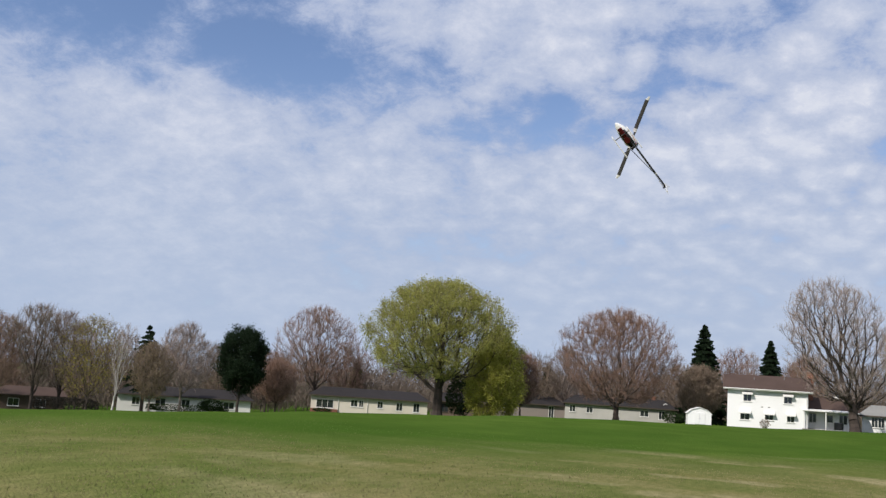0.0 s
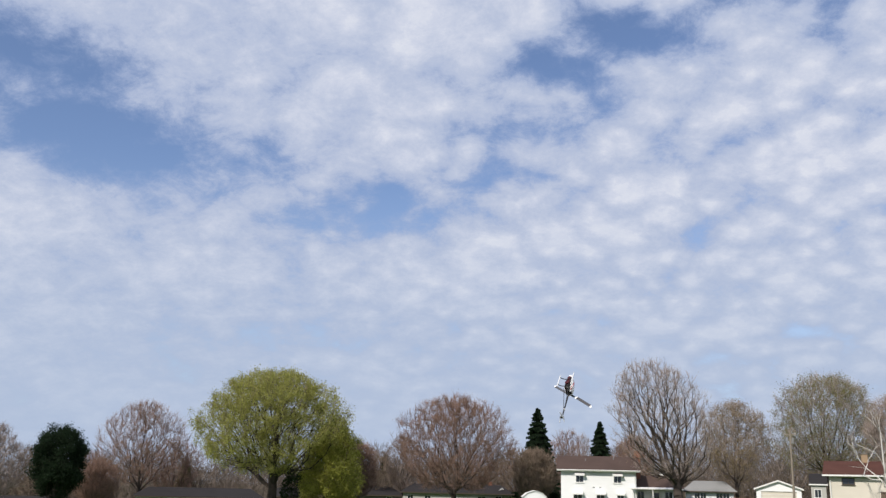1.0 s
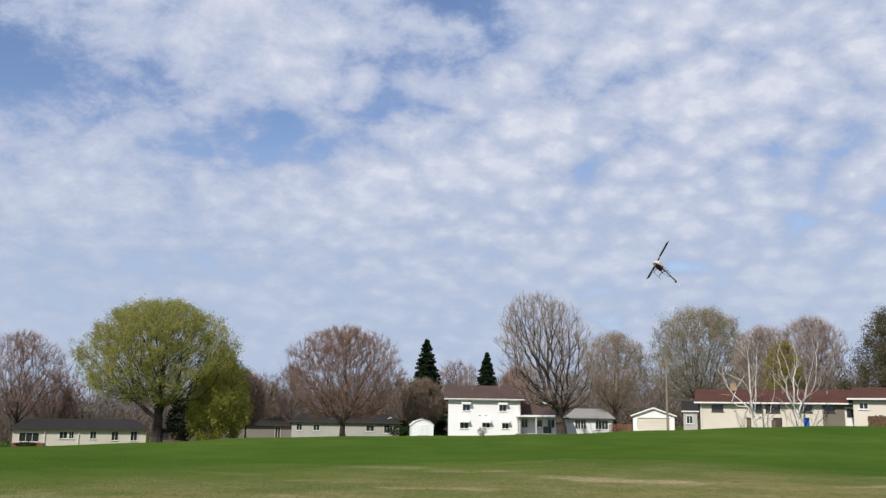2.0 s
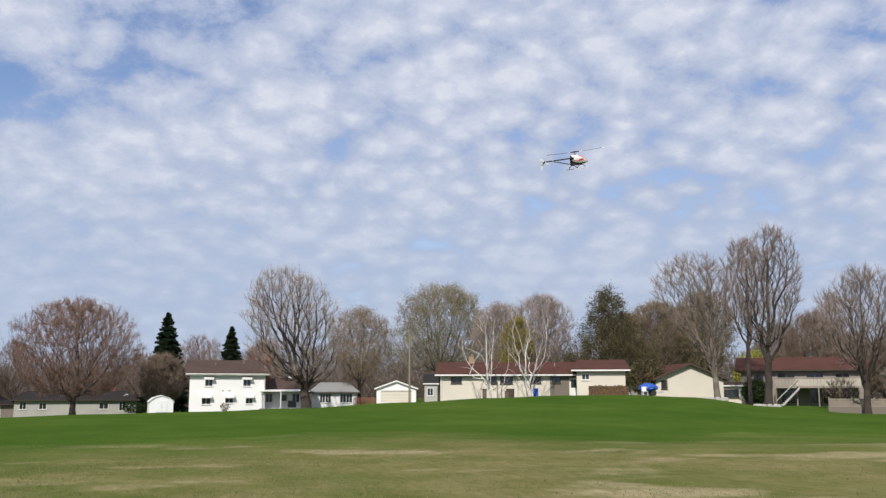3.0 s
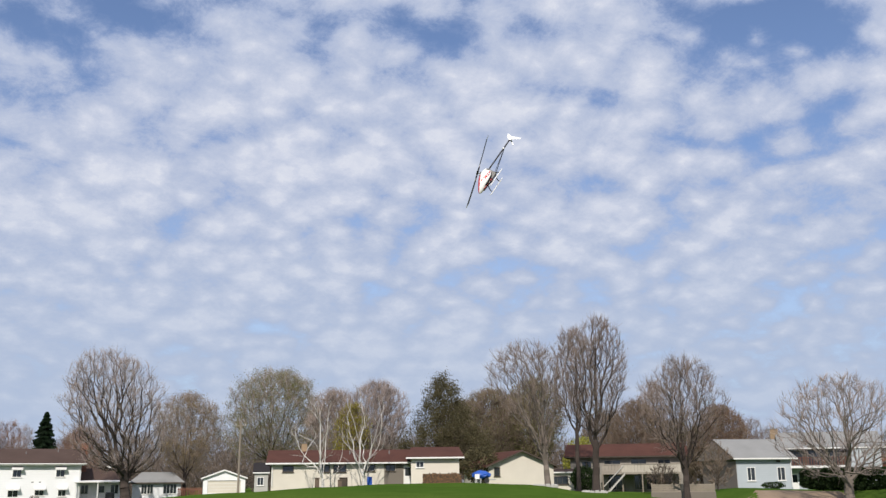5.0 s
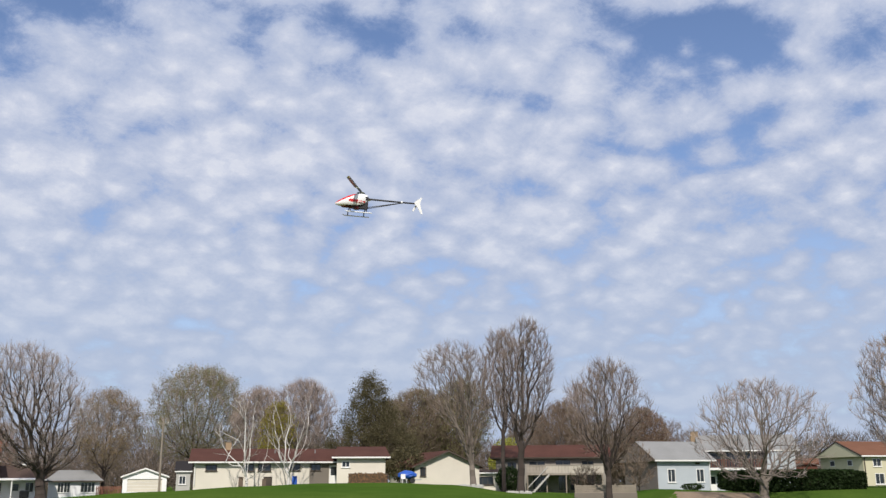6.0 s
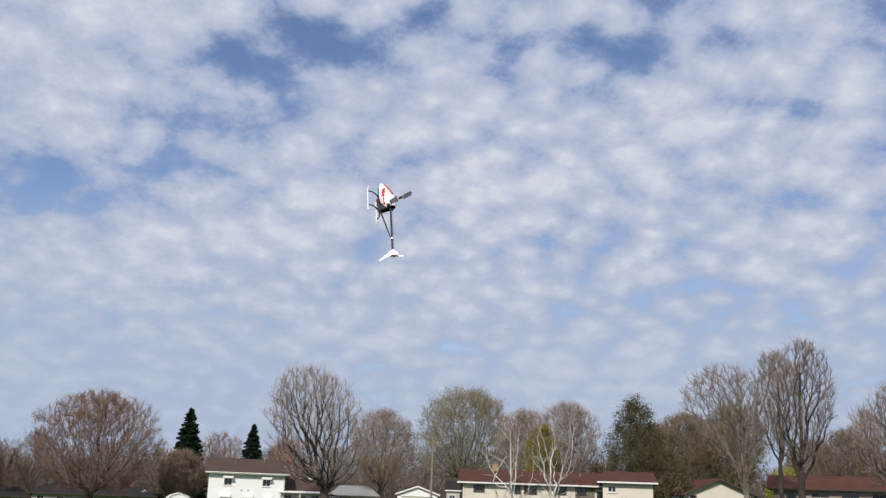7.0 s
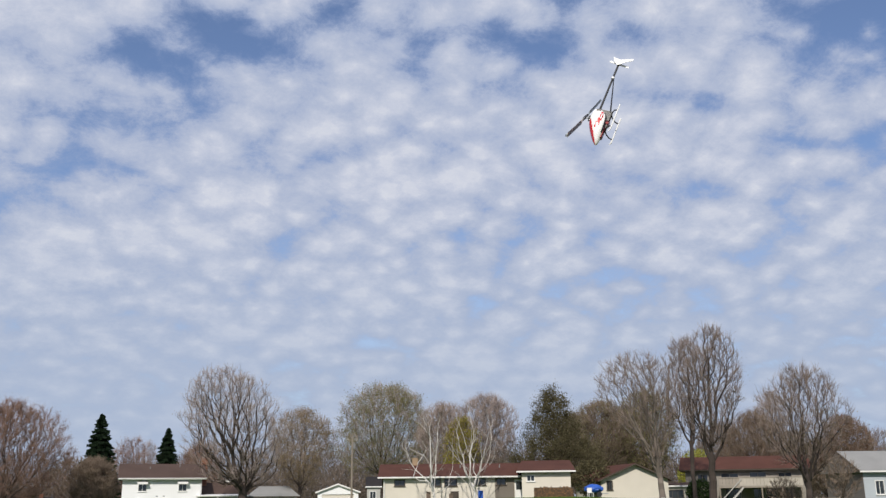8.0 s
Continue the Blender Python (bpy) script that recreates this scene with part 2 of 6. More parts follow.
GLASS = material("dark_window_glass", (0.03, 0.035, 0.04), 0.06, 0.1, 2, 0.5, 0.0, 0.0, None, 0.0, 0.8)
CONCRETE = material("concrete", (0.21, 0.20, 0.175), 0.85, 0.3, 12, 0.8, 0.4)
BRICK = striped("brick", (0.24, 0.105, 0.07), (0.28, 0.25, 0.22), 0.075, 0.9, "Z", 0.01, 0.35)
TAN_BRICK = striped("tan_brick", (0.38, 0.27, 0.17), (0.3, 0.26, 0.22), 0.075, 0.9, "Z", 0.01, 0.3)
WEATHERED = material("weathered_wood", (0.30, 0.255, 0.205), 0.85, 0.4, 10, 0.8, 0.4, 0.0, None, 0.35)
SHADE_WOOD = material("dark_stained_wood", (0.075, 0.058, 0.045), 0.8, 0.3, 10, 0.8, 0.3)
LOG_END = material("cut_log", (0.30, 0.155, 0.065), 0.85, 0.45, 16, 2.0, 0.3, 0.0, (0.12, 0.08, 0.05))
log_nodes = LOG_END.node_tree
log_info = log_nodes.nodes.new("ShaderNodeObjectInfo")
log_base = log_nodes.nodes["Principled BSDF"].inputs["Base Color"]
log_nodes.links.new(blend(log_nodes, maths(log_nodes, "MULTIPLY", log_info.outputs["Random"], 0.92), log_base.links[0].from_socket, (0.07, 0.05, 0.035)), log_base)
CEDAR = material("red_brown_stained_board", (0.13, 0.045, 0.030), 0.75, 0.35, 9, 0.7, 0.3)
RUST_ROOF = striped("rust_brown_shingle", (0.20, 0.095, 0.058), (0.12, 0.05, 0.03), 0.14, 0.9, "Z", 0.02, 0.4)
GREYED_CREAM = material("greyed_cream_stucco", (0.30, 0.272, 0.238), 0.85, 0.25, 12, 0.5, 0.4)
PALE_BOARD = material("pale_weathered_board", (0.52, 0.47, 0.40), 0.85, 0.35, 10, 0.8, 0.4, 0.0, None, 0.3)
TARP = material("blue_tarpaulin", (0.02, 0.10, 0.48), 0.45, 0.25, 5, 1.5, 0.5)
BARK = material("grey_brown_bark", (0.066, 0.050, 0.043), 0.95, 0.45, 7, 0.8, 0.6, 0.0, None, 0.3)
PALE_BARK = material("pale_bark", (0.20, 0.165, 0.14), 0.95, 0.4, 7, 0.8, 0.5, 0.0, None, 0.3)
BIRCH_BARK = material("birch_bark", (0.80, 0.77, 0.73), 0.8, 0.35, 5, 1.2, 0.3, 0.0, (0.10, 0.085, 0.075))
TWIG_GREY = material("grey_twigs", (0.245, 0.19, 0.165), 0.9, 0.3, 2, 0.3, 0.0, 0.0, None, 0.6)
TWIG_PALE = material("pale_twigs", (0.37, 0.30, 0.27), 0.9, 0.3, 2, 0.3, 0.0, 0.0, None, 0.5)
TWIG_RED = material("reddish_twigs", (0.285, 0.18, 0.14), 0.9, 0.3, 2, 0.3, 0.0, 0.0, None, 0.6)
TWIG_BROWN = material("brown_twigs", (0.225, 0.168, 0.125), 0.9, 0.3, 2, 0.3, 0.0, 0.0, None, 0.6)
FAR_TWIG = material("distant_bare_twigs", (0.165, 0.128, 0.104), 0.9, 0.4, 2, 0.1, 0.0, 0.0, None, 0.7)
BUD_YELLOW = leaf_material("yellow_green_buds", (0.36, 0.31, 0.06), (0.24, 0.21, 0.04))
BUD_OLIVE = leaf_material("olive_buds", (0.29, 0.27, 0.12), (0.20, 0.19, 0.085))
BUD_TAN = leaf_material("tan_buds", (0.36, 0.275, 0.15), (0.25, 0.195, 0.105))
BUD_RED = leaf_material("red_brown_buds", (0.27, 0.16, 0.105), (0.18, 0.11, 0.075))
LEAF_SPRING = leaf_material("spring_leaves", (0.40, 0.395, 0.115), (0.28, 0.285, 0.075))
LEAF_LIME = leaf_material("yellow_lime_leaves", (0.43, 0.42, 0.092), (0.29, 0.29, 0.06))
NEEDLE = leaf_material("dark_needles", (0.020, 0.040, 0.016), (0.010, 0.020, 0.010), 0.9)
NEEDLE_OLIVE = leaf_material("olive_needles", (0.165, 0.142, 0.075), (0.10, 0.088, 0.048), 0.6)
HEDGE_LEAF = leaf_material("hedge_leaves", (0.035, 0.062, 0.018), (0.018, 0.034, 0.01), 0.8)
TURF = leaf_material("green_blades", (0.145, 0.175, 0.048), (0.11, 0.14, 0.035), 0.3)
STRAW = leaf_material("dry_blades", (0.27, 0.235, 0.115), (0.21, 0.185, 0.085), 0.4)
BARE_EARTH = material("bare_earth", (0.27, 0.20, 0.14), 0.95, 0.3, 6, 0.7, 0.5)
GLOSS_WHITE = material("gloss_white_shell", (0.82, 0.82, 0.81), 0.22, 0.04, 4, 1, 0.0, 0.0, None, 0.0, 0.6)
GLOSS_RED = material("gloss_red_paint", (0.56, 0.022, 0.025), 0.25, 0.08, 4, 1, 0.0, 0.0, None, 0.0, 0.6)
CARBON = material("carbon_plate", (0.022, 0.021, 0.022), 0.42, 0.3, 60, 8, 0.1, 0.0, None, 0.0, 0.5)
DARK_RED_METAL = material("red_anodised_metal", (0.11, 0.014, 0.016), 0.35, 0.2, 20, 3, 0.0, 0.6)
ALLOY = material("bright_alloy", (0.62, 0.62, 0.63), 0.3, 0.1, 20, 3, 0.0, 0.9)
BLADE_GREY = material("rotor_blade_carbon", (0.075, 0.072, 0.075), 0.35, 0.15, 20, 3, 0.0)
BLADE_WHITE = material("rotor_blade_white", (0.80, 0.80, 0.80), 0.35, 0.05, 10, 3, 0.0)


# ---- building helpers ----
def plan(az, r):
    """The plan place at an azimuth (degrees, left positive) and distance from the viewer."""
    return -r * math.sin(radians(az)), r * math.cos(radians(az))


SLOPE = [(-180, -1.0), (-70, -1.0), (-52, -1.05), (-45, -1.30), (-38, -1.05), (-33, -0.66), (-29, -0.16), (-25, -0.02), (-21, -0.05), (-17, -0.20),
         (-12, -0.45), (-5, -0.80), (0, -0.97), (6, -1.08), (12, -1.25), (18, -1.62), (25, -1.85), (30, -2.2), (36, -2.5), (43, -2.8), (60, -2.9), (180, -1.0)]


def ground_height(x, y):
    r = math.hypot(x, y)
    az = math.degrees(math.atan2(-x, y))
    for (a0, e0), (a1, e1) in zip(SLOPE, SLOPE[1:]):
        if a0 <= az <= a1:
            k = (az - a0) / (a1 - a0)
            k = k * k * (3 - 2 * k)
            e = e0 + (e1 - e0) * k
            break
    top = 1.6 + min(r, 190.0) * math.tan(radians(e))
    left = min(max((az - 12.0) / 20.0, 0.0), 1.0)      # the field tips away on this side
    k = min(max((r - 34.0 + 24.0 * left) / (62.0 - 20.0 * left), 0.0), 1.0)
    k = k * k * (3 - 2 * k)
    # the gardens on this side stand on a low terrace behind the field's edge
    t = min(max((-33.0 - az) / 8.0, 0.0), 1.0) * min(max((az + 85.0) / 12.0, 0.0), 1.0)
    if t > 0:
        first = 80.6 + 10.6 * min(max((az + 42.0) / 2.0, 0.0), 1.0)
        u, v = min(max((r - first) / 3.2, 0.0), 1.0), min(max((r - first - 3.0) / 18.0, 0.0), 1.0)
        top += t * (0.90 * u * u * (3 - 2 * u) + 0.38 * v * v * (3 - 2 * v))
    return top * k + 0.05 * math.sin(x * 0.21) * math.cos(y * 0.17) * (1 - k)


class Shape:
    """Collects vertices, faces and material slots of one mesh."""

    def __init__(self):
        self.v, self.f, self.m = [], [], []

    def add(self, verts, faces, slot=0):
        n = len(self.v)
        self.v.extend(verts)
        self.f.extend(tuple(i + n for i in f) for f in faces)
        self.m.extend([slot] * len(faces))
        return self

    def box(self, x0, x1, y0, y1, z0, z1, slot=0, bevel=0.0):
        if bevel <= 0:
            vs = [(x, y, z) for z in (z0, z1) for y in (y0, y1) for x in (x0, x1)]
            return self.add(vs, [(0, 2, 3, 1), (4, 5, 7, 6), (0, 1, 5, 4), (2, 6, 7, 3), (0, 4, 6, 2), (1, 3, 7, 5)], slot)
        b = min(bevel, (x1 - x0) / 2.5, (y1 - y0) / 2.5, (z1 - z0) / 2.5)
        rings = []
        for z, i in ((z0, b), (z0 + b, 0), (z1 - b, 0), (z1, b)):
            xa, xb, ya, yb = x0 + i, x1 - i, y0 + i, y1 - i
            rings.append([(xa + b, ya, z), (xb - b, ya, z), (xb, ya + b, z), (xb, yb - b, z), (xb - b, yb, z), (xa + b, yb, z), (xa, yb - b, z), (xa, ya + b, z)])
        return self.loft(rings, slot)

    def loft(self, rings, slot=0, caps=True):
        n = len(rings[0])
        vs = [p for r in rings for p in r]
        fs = [(i * n + k, i * n + (k + 1) % n, (i + 1) * n + (k + 1) % n, (i + 1) * n + k) for i in range(len(rings) - 1) for k in range(n)]
        if caps:
            fs.append(tuple(reversed(range(n))))
            fs.append(tuple(range((len(rings) - 1) * n, len(rings) * n)))
        return self.add(vs, fs, slot)

    def tube(self, points, radii, sides=8, slot=0):
        pts = [Vector(p) for p in points]
        if isinstance(radii, (int, float)):
            radii = [radii] * len(pts)
        rings = []
        for i, p in enumerate(pts):
            d = (pts[min(i + 1, len(pts) - 1)] - pts[max(i - 1, 0)]).normalized()
            a = d.cross(Vector((0, 0, 1)) if abs(d.z) < 0.9 else Vector((1, 0, 0))).normalized()
            b = d.cross(a)
            rings.append([tuple(p + (a * math.cos(2 * math.pi * k / sides) + b * math.sin(2 * math.pi * k / sides)) * radii[i]) for k in range(sides)])
        return self.loft(rings, slot)

    def mesh(self, name, *materials):
        me = bpy.data.meshes.new(name)
        me.from_pydata([tuple(p) for p in self.v], [], self.f)
        for m in materials:
            me.materials.append(m)
        if len(materials) > 1:
            me.polygons.foreach_set("material_index", self.m)
        me.update()
        return me


def part(name, shape, materials, parent=None, label="", smooth=False):
    mats = materials if isinstance(materials, (list, tuple)) else [materials]
    ob = new(name, shape.mesh(name, *mats))
    if smooth:
        ob.data.polygons.foreach_set("use_smooth", [True] * len(ob.data.polygons))
    if parent:
        ob.parent = parent
    if label:
        ob["label"] = label
    return ob


def thing(name, label, category, group="", kind="", at=None):
    ob = new(name)
    ob.empty_display_size = 0.3
    if at:
        ob.matrix_basis = at
    return tagged(ob, label, category, group, kind)


def facing(az, r, turn=0.0, lift=0.0):
    """Standing on the ground, its front towards the viewer."""
    x, y = plan(az, r)
    return pose(x, y, ground_height(x, y) + lift, 0, 0, az + turn)


# ---- ground ----
def build_ground():
    radii = [0.0] + [3.0 + 1.5 * i for i in range(20)] + [33 + 3.0 * i for i in range(40)] + [155, 165, 175, 190, 215, 250, 320, 450, 700, 1200, 2200, 3500]
    steps = 360
    vs, fs = [(0, 0, ground_height(0, 0))], []
    for r in radii[1:]:
        for k in range(steps):
            a = 360.0 * k / steps - 180
            x, y = plan(a, r)
            vs.append((x, y, ground_height(x, y)))
    for k in range(steps):
        fs.append((0, 1 + (k + 1) % steps, 1 + k))
    for i in range(len(radii) - 2):
        for k in range(steps):
            a, b = 1 + i * steps + k, 1 + i * steps + (k + 1) % steps
            fs.append((a, b, b + steps, a + steps))
    s = Shape().add(vs, fs)
    g = part("ground", s, LAWN, smooth=True)
    # normals up
    bm = bmesh.new()
    bm.from_mesh(g.data)
    bmesh.ops.recalc_face_normals(bm, faces=bm.faces)
    if sum(f.normal.z for f in bm.faces) < 0:
        bmesh.ops.reverse_faces(bm, faces=bm.faces)
    bm.to_mesh(g.data)
    bm.free()
    tagged(g, "mown playing field, dry and patchy near, green on the rise", "lawn", kind="structure")


build_ground()


# ---- houses ----
def wall_sheet(s, x0, x1, z0, z1, y, holes, depth=0.22):
    """A wall from x0 to x1, its face at y, with openings cut right through."""
    xs = sorted({x0, x1, *[h[0] for h in holes], *[h[1] for h in holes]})
    zs = sorted({z0, z1, *[h[2] for h in holes], *[h[3] for h in holes]})
    for xa, xb in zip(xs, xs[1:]):
        for za, zb in zip(zs, zs[1:]):
            cx, cz = (xa + xb) / 2, (za + zb) / 2
            if not any(h[0] < cx < h[1] and h[2] < cz < h[3] for h in holes):
                s.add([(xa, y, za), (xb, y, za), (xb, y, zb), (xa, y, zb), (xa, y + depth, za), (xb, y + depth, za), (xb, y + depth, zb), (xa, y + depth, zb)],
                      [(0, 1, 2, 3), (5, 4, 7, 6)])
    for a, b, c, d in holes:
        s.add([(a, y, c), (b, y, c), (b, y, d), (a, y, d), (a, y + depth, c), (b, y + depth, c), (b, y + depth, d), (a, y + depth, d)],
              [(0, 4, 5, 1), (1, 5, 6, 2), (2, 6, 7, 3), (3, 7, 4, 0)])


def house_body(h, width, depth, height, holes, wall, peak=0.0, sink=0.6):
    """Four walls with openings in front; with a peak the front is a gable end."""
    s = Shape()
    x0, x1 = -width / 2, width / 2
    wall_sheet(s, x0, x1, -sink, height, 0.0, holes)
    s.add([(x0, 0, -sink), (x0, depth, -sink), (x0, depth, height), (x0, 0, height), (x1, 0, -sink), (x1, depth, -sink), (x1, depth, height), (x1, 0, height)],
          [(0, 3, 2, 1), (4, 5, 6, 7), (1, 2, 6, 5)])
    if peak:
        s.add([(x0, 0, height), (x1, 0, height), (0, 0, peak), (x0, depth, height), (x1, depth, height), (0, depth, peak)], [(0, 1, 2), (3, 5, 4)])
    else:
        s.add([(x0, 0.05, height - 0.02), (x1, 0.05, height - 0.02), (x1, depth, height - 0.02), (x0, depth, height - 0.02)], [(0, 1, 2, 3)])
    return part("wall", s, wall, h)


def roof_along(h, x0, x1, depth, height, rise, material_, over=0.5, hip=0.0, y0=0.0, trim=WHITE_PAINT, name="roof"):
    """A roof whose ridge runs along the front; hip draws the ridge in."""
    s = Shape()
    ym, t = y0 + depth / 2, 0.16
    a, b, f, k = x0 - over, x1 + over, y0 - over, y0 + depth + over
    drop = rise * over / (depth / 2)
    e, p = height - drop, height + rise
    lo = [(a, f, e), (b, f, e), (b, k, e), (a, k, e), (a + hip, ym, p), (b - hip, ym, p)]
    hi = [(x, y, z + t) for x, y, z in lo]
    s.add(lo + hi, [(0, 1, 5, 4)[::-1], (2, 3, 4, 5)[::-1], (6, 7, 11, 10), (8, 9, 10, 11), (1, 2, 5)[::-1], (3, 0, 4)[::-1], (7, 8, 11), (9, 6, 10),
                    (0, 1, 7, 6), (1, 2, 8, 7), (2, 3, 9, 8), (3, 0, 6, 9), (0, 3, 2, 1)])
    roof = part(name, s, material_, h)
    fs = Shape().box(a - 0.02, b + 0.02, f - 0.05, f - 0.004, e - 0.02, e + t - 0.03)
    part("fascia", fs, trim, roof, "painted fascia board")
    return roof


def roof_gable(h, width, depth, height, peak, material_, over=0.4, trim=WHITE_PAINT):
    """A roof whose gable faces the viewer."""
    s = Shape()
    t, w = 0.16, width / 2 + over
    e = height - (peak - height) * over / (width / 2)
    f, k = -over, depth + over
    lo = [(-w, f, e), (0, f, peak), (w, f, e), (-w, k, e), (0, k, peak), (w, k, e)]
    hi = [(x, y, z + t) for x, y, z in lo]
    s.add(lo + hi, [(0, 1, 4, 3), (1, 2, 5, 4), (6, 9, 10, 7), (7, 10, 11, 8), (0, 6, 7, 1), (1, 7, 8, 2), (3, 4, 10, 9), (4, 5, 11, 10), (0, 3, 9, 6), (2, 8, 11, 5)])
    roof = part("roof", s, material_, h)
    r = Shape()
    for sx in (-1, 1):
        r.add([(sx * w, f - 0.04, e - 0.04), (0, f - 0.04, peak - 0.04), (0, f - 0.04, peak + t - 0.02), (sx * w, f - 0.04, e + t - 0.02),
               (sx * w, f - 0.004, e - 0.04), (0, f - 0.004, peak - 0.04), (0, f - 0.004, peak + t - 0.02), (sx * w, f - 0.004, e + t - 0.02)],
              [(0, 1, 2, 3), (7, 6, 5, 4), (0, 4, 5, 1), (3, 2, 6, 7)])
    part("bargeboard", r, trim, roof, "painted verge board")
    return roof


def window(h, x0, x1, z0, z1, y=0.0, trim=WHITE_PAINT, mullions=1, name="window"):
    """A window in its opening: frame, sill and panes set back."""
    s = Shape()
    w = 0.07
    for a, b, c, d in ((x0 - w, x1 + w, z1, z1 + w), (x0 - w, x1 + w, z0 - w, z0), (x0 - w, x0, z0, z1), (x1, x1 + w, z0, z1)):
        s.box(a, b, y - 0.035, y + 0.05, c, d)
    for i in range(1, mullions + 1):
        x = x0 + (x1 - x0) * i / (mullions + 1)
        s.box(x - 0.025, x + 0.025, y + 0.03, y + 0.08, z0, z1)
    frame_ = part(name, s, trim, h)
    n = mullions + 1
    for i in range(n):
        a, b = x0 + (x1 - x0) * i / n, x0 + (x1 - x0) * (i + 1) / n
        part("pane", Shape().box(a + 0.01, b - 0.01, y + 0.10, y + 0.12, z0, z1), GLASS, frame_, "dark window glass")
    part("sill", Shape().box(x0 - 0.12, x1 + 0.12, y - 0.10, y + 0.02, z0 - 0.13, z0 - 0.072), trim, frame_)
    return frame_


def door(h, x0, x1, z1, y=0.0, colour=WHITE_PAINT, glazed=True):
    d = part("door", Shape().box(x0, x1, y + 0.08, y + 0.13, 0.02, z1, 0, 0.01), colour, h)
    if glazed:
        part("pane", Shape().box(x0 + 0.15, x1 - 0.15, y + 0.065, y + 0.078, z1 * 0.5, z1 - 0.18), GLASS, d, "dark door glass")
    part("handle", Shape().tube([(x1 - 0.1, y + 0.07, 1.0), (x1 - 0.1, y + 0.02, 1.0), (x1 - 0.2, y + 0.02, 1.0)], 0.012, 6), ALLOY, d)
    return d


def awning(h, x0, x1, z, y=0.0):
    s = Shape()
    s.add([(x0, y - 0.004, z + 0.30), (x1, y - 0.004, z + 0.30), (x1, y - 0.62, z), (x0, y - 0.62, z), (x0, y - 0.004, z + 0.26), (x1, y - 0.004, z + 0.26), (x1, y - 0.62, z - 0.16), (x0, y - 0.62, z - 0.16)],
          [(0, 1, 2, 3), (3, 2, 6, 7), (4, 7, 6, 5), (0, 3, 7, 4), (1, 5, 6, 2)])
    return part("awning", s, WHITE_PAINT, h, "white metal window awning")


def chimney(h, x, y, z0, z1, w=0.6, mat=BRICK):
    c = part("chimney", Shape().box(x - w / 2, x + w / 2, y - w / 2, y + w / 2, z0, z1, 0, 0.02), mat, h)
    part("cap", Shape().box(x - w / 2 - 0.06, x + w / 2 + 0.06, y - w / 2 - 0.06, y + w / 2 + 0.06, z1 - 0.001, z1 + 0.08, 0, 0.02), CONCRETE, c)
    part("flue", Shape().tube([(x, y, z1 + 0.08), (x, y, z1 + 0.3)], 0.11, 8), CONCRETE, c)


def simple_house(label, az, r, width, depth, height, rise, wall, roof, holes, turn=0.0, hip=0.0, lift=0.0, over=0.5, trim=WHITE_PAINT):
    h = thing("house", label, "house", at=facing(az, r, turn, lift))
    house_body(h, width, depth, height, holes, wall)
    roof_along(h, -width / 2, width / 2, depth, height, rise, roof, over, hip, trim=SHADE_WOOD)
    for a, b, c, d in holes:
        window(h, a, b, c, d, 0.0, trim, 1 if b - a < 1.6 else 2)
    return h


def turned_house(label, az, r, turn, width, depth, height, rise, wall, roof, holes, end_wall, end_windows):
    """A house whose near corner stands at the given place, turned to show its left gable end too."""
    x, y = plan(az, r)
    a = radians(az + turn)
    cx, cy = x + math.cos(a) * width / 2, y + math.sin(a) * width / 2
    h = thing("house", label, "house", at=pose(cx, cy, ground_height(x, y), 0, 0, az + turn))
    house_body(h, width, depth, height, holes, wall)
    roof_along(h, -width / 2, width / 2, depth, height, rise, roof, 0.5)
    for hole in holes:
        window(h, *hole)
    x0 = -width / 2
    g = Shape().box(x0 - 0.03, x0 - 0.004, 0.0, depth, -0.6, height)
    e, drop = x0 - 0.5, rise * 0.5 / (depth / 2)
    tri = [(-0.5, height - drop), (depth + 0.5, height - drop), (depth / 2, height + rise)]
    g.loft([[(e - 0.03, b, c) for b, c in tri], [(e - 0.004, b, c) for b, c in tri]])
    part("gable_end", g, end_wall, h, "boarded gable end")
    for b0, b1, c0, c1 in end_windows:
        f = part("end_window", Shape().box(x0 - 0.07, x0 - 0.034, b0 - 0.08, b1 + 0.08, c0 - 0.08, c1 + 0.08), WHITE_PAINT, h)
        part("pane", Shape().box(x0 - 0.08, x0 - 0.071, b0, b1, c0, c1), GLASS, f, "dark window glass")
    v = Shape()
    for ya, za, yb, zb in ((-0.5, height - drop, depth / 2, height + rise), (depth / 2, height + rise, depth + 0.5, height - drop)):
        v.loft([[(e - 0.08, ya, za - 0.02), (e - 0.034, ya, za - 0.02), (e - 0.034, ya, za + 0.15), (e - 0.08, ya, za + 0.15)],
                [(e - 0.08, yb, zb - 0.02), (e - 0.034, yb, zb - 0.02), (e - 0.034, yb, zb + 0.15), (e - 0.08, yb, zb + 0.15)]])
    part("bargeboard", v, SHADE_WOOD, h, "dark verge board")
    return h


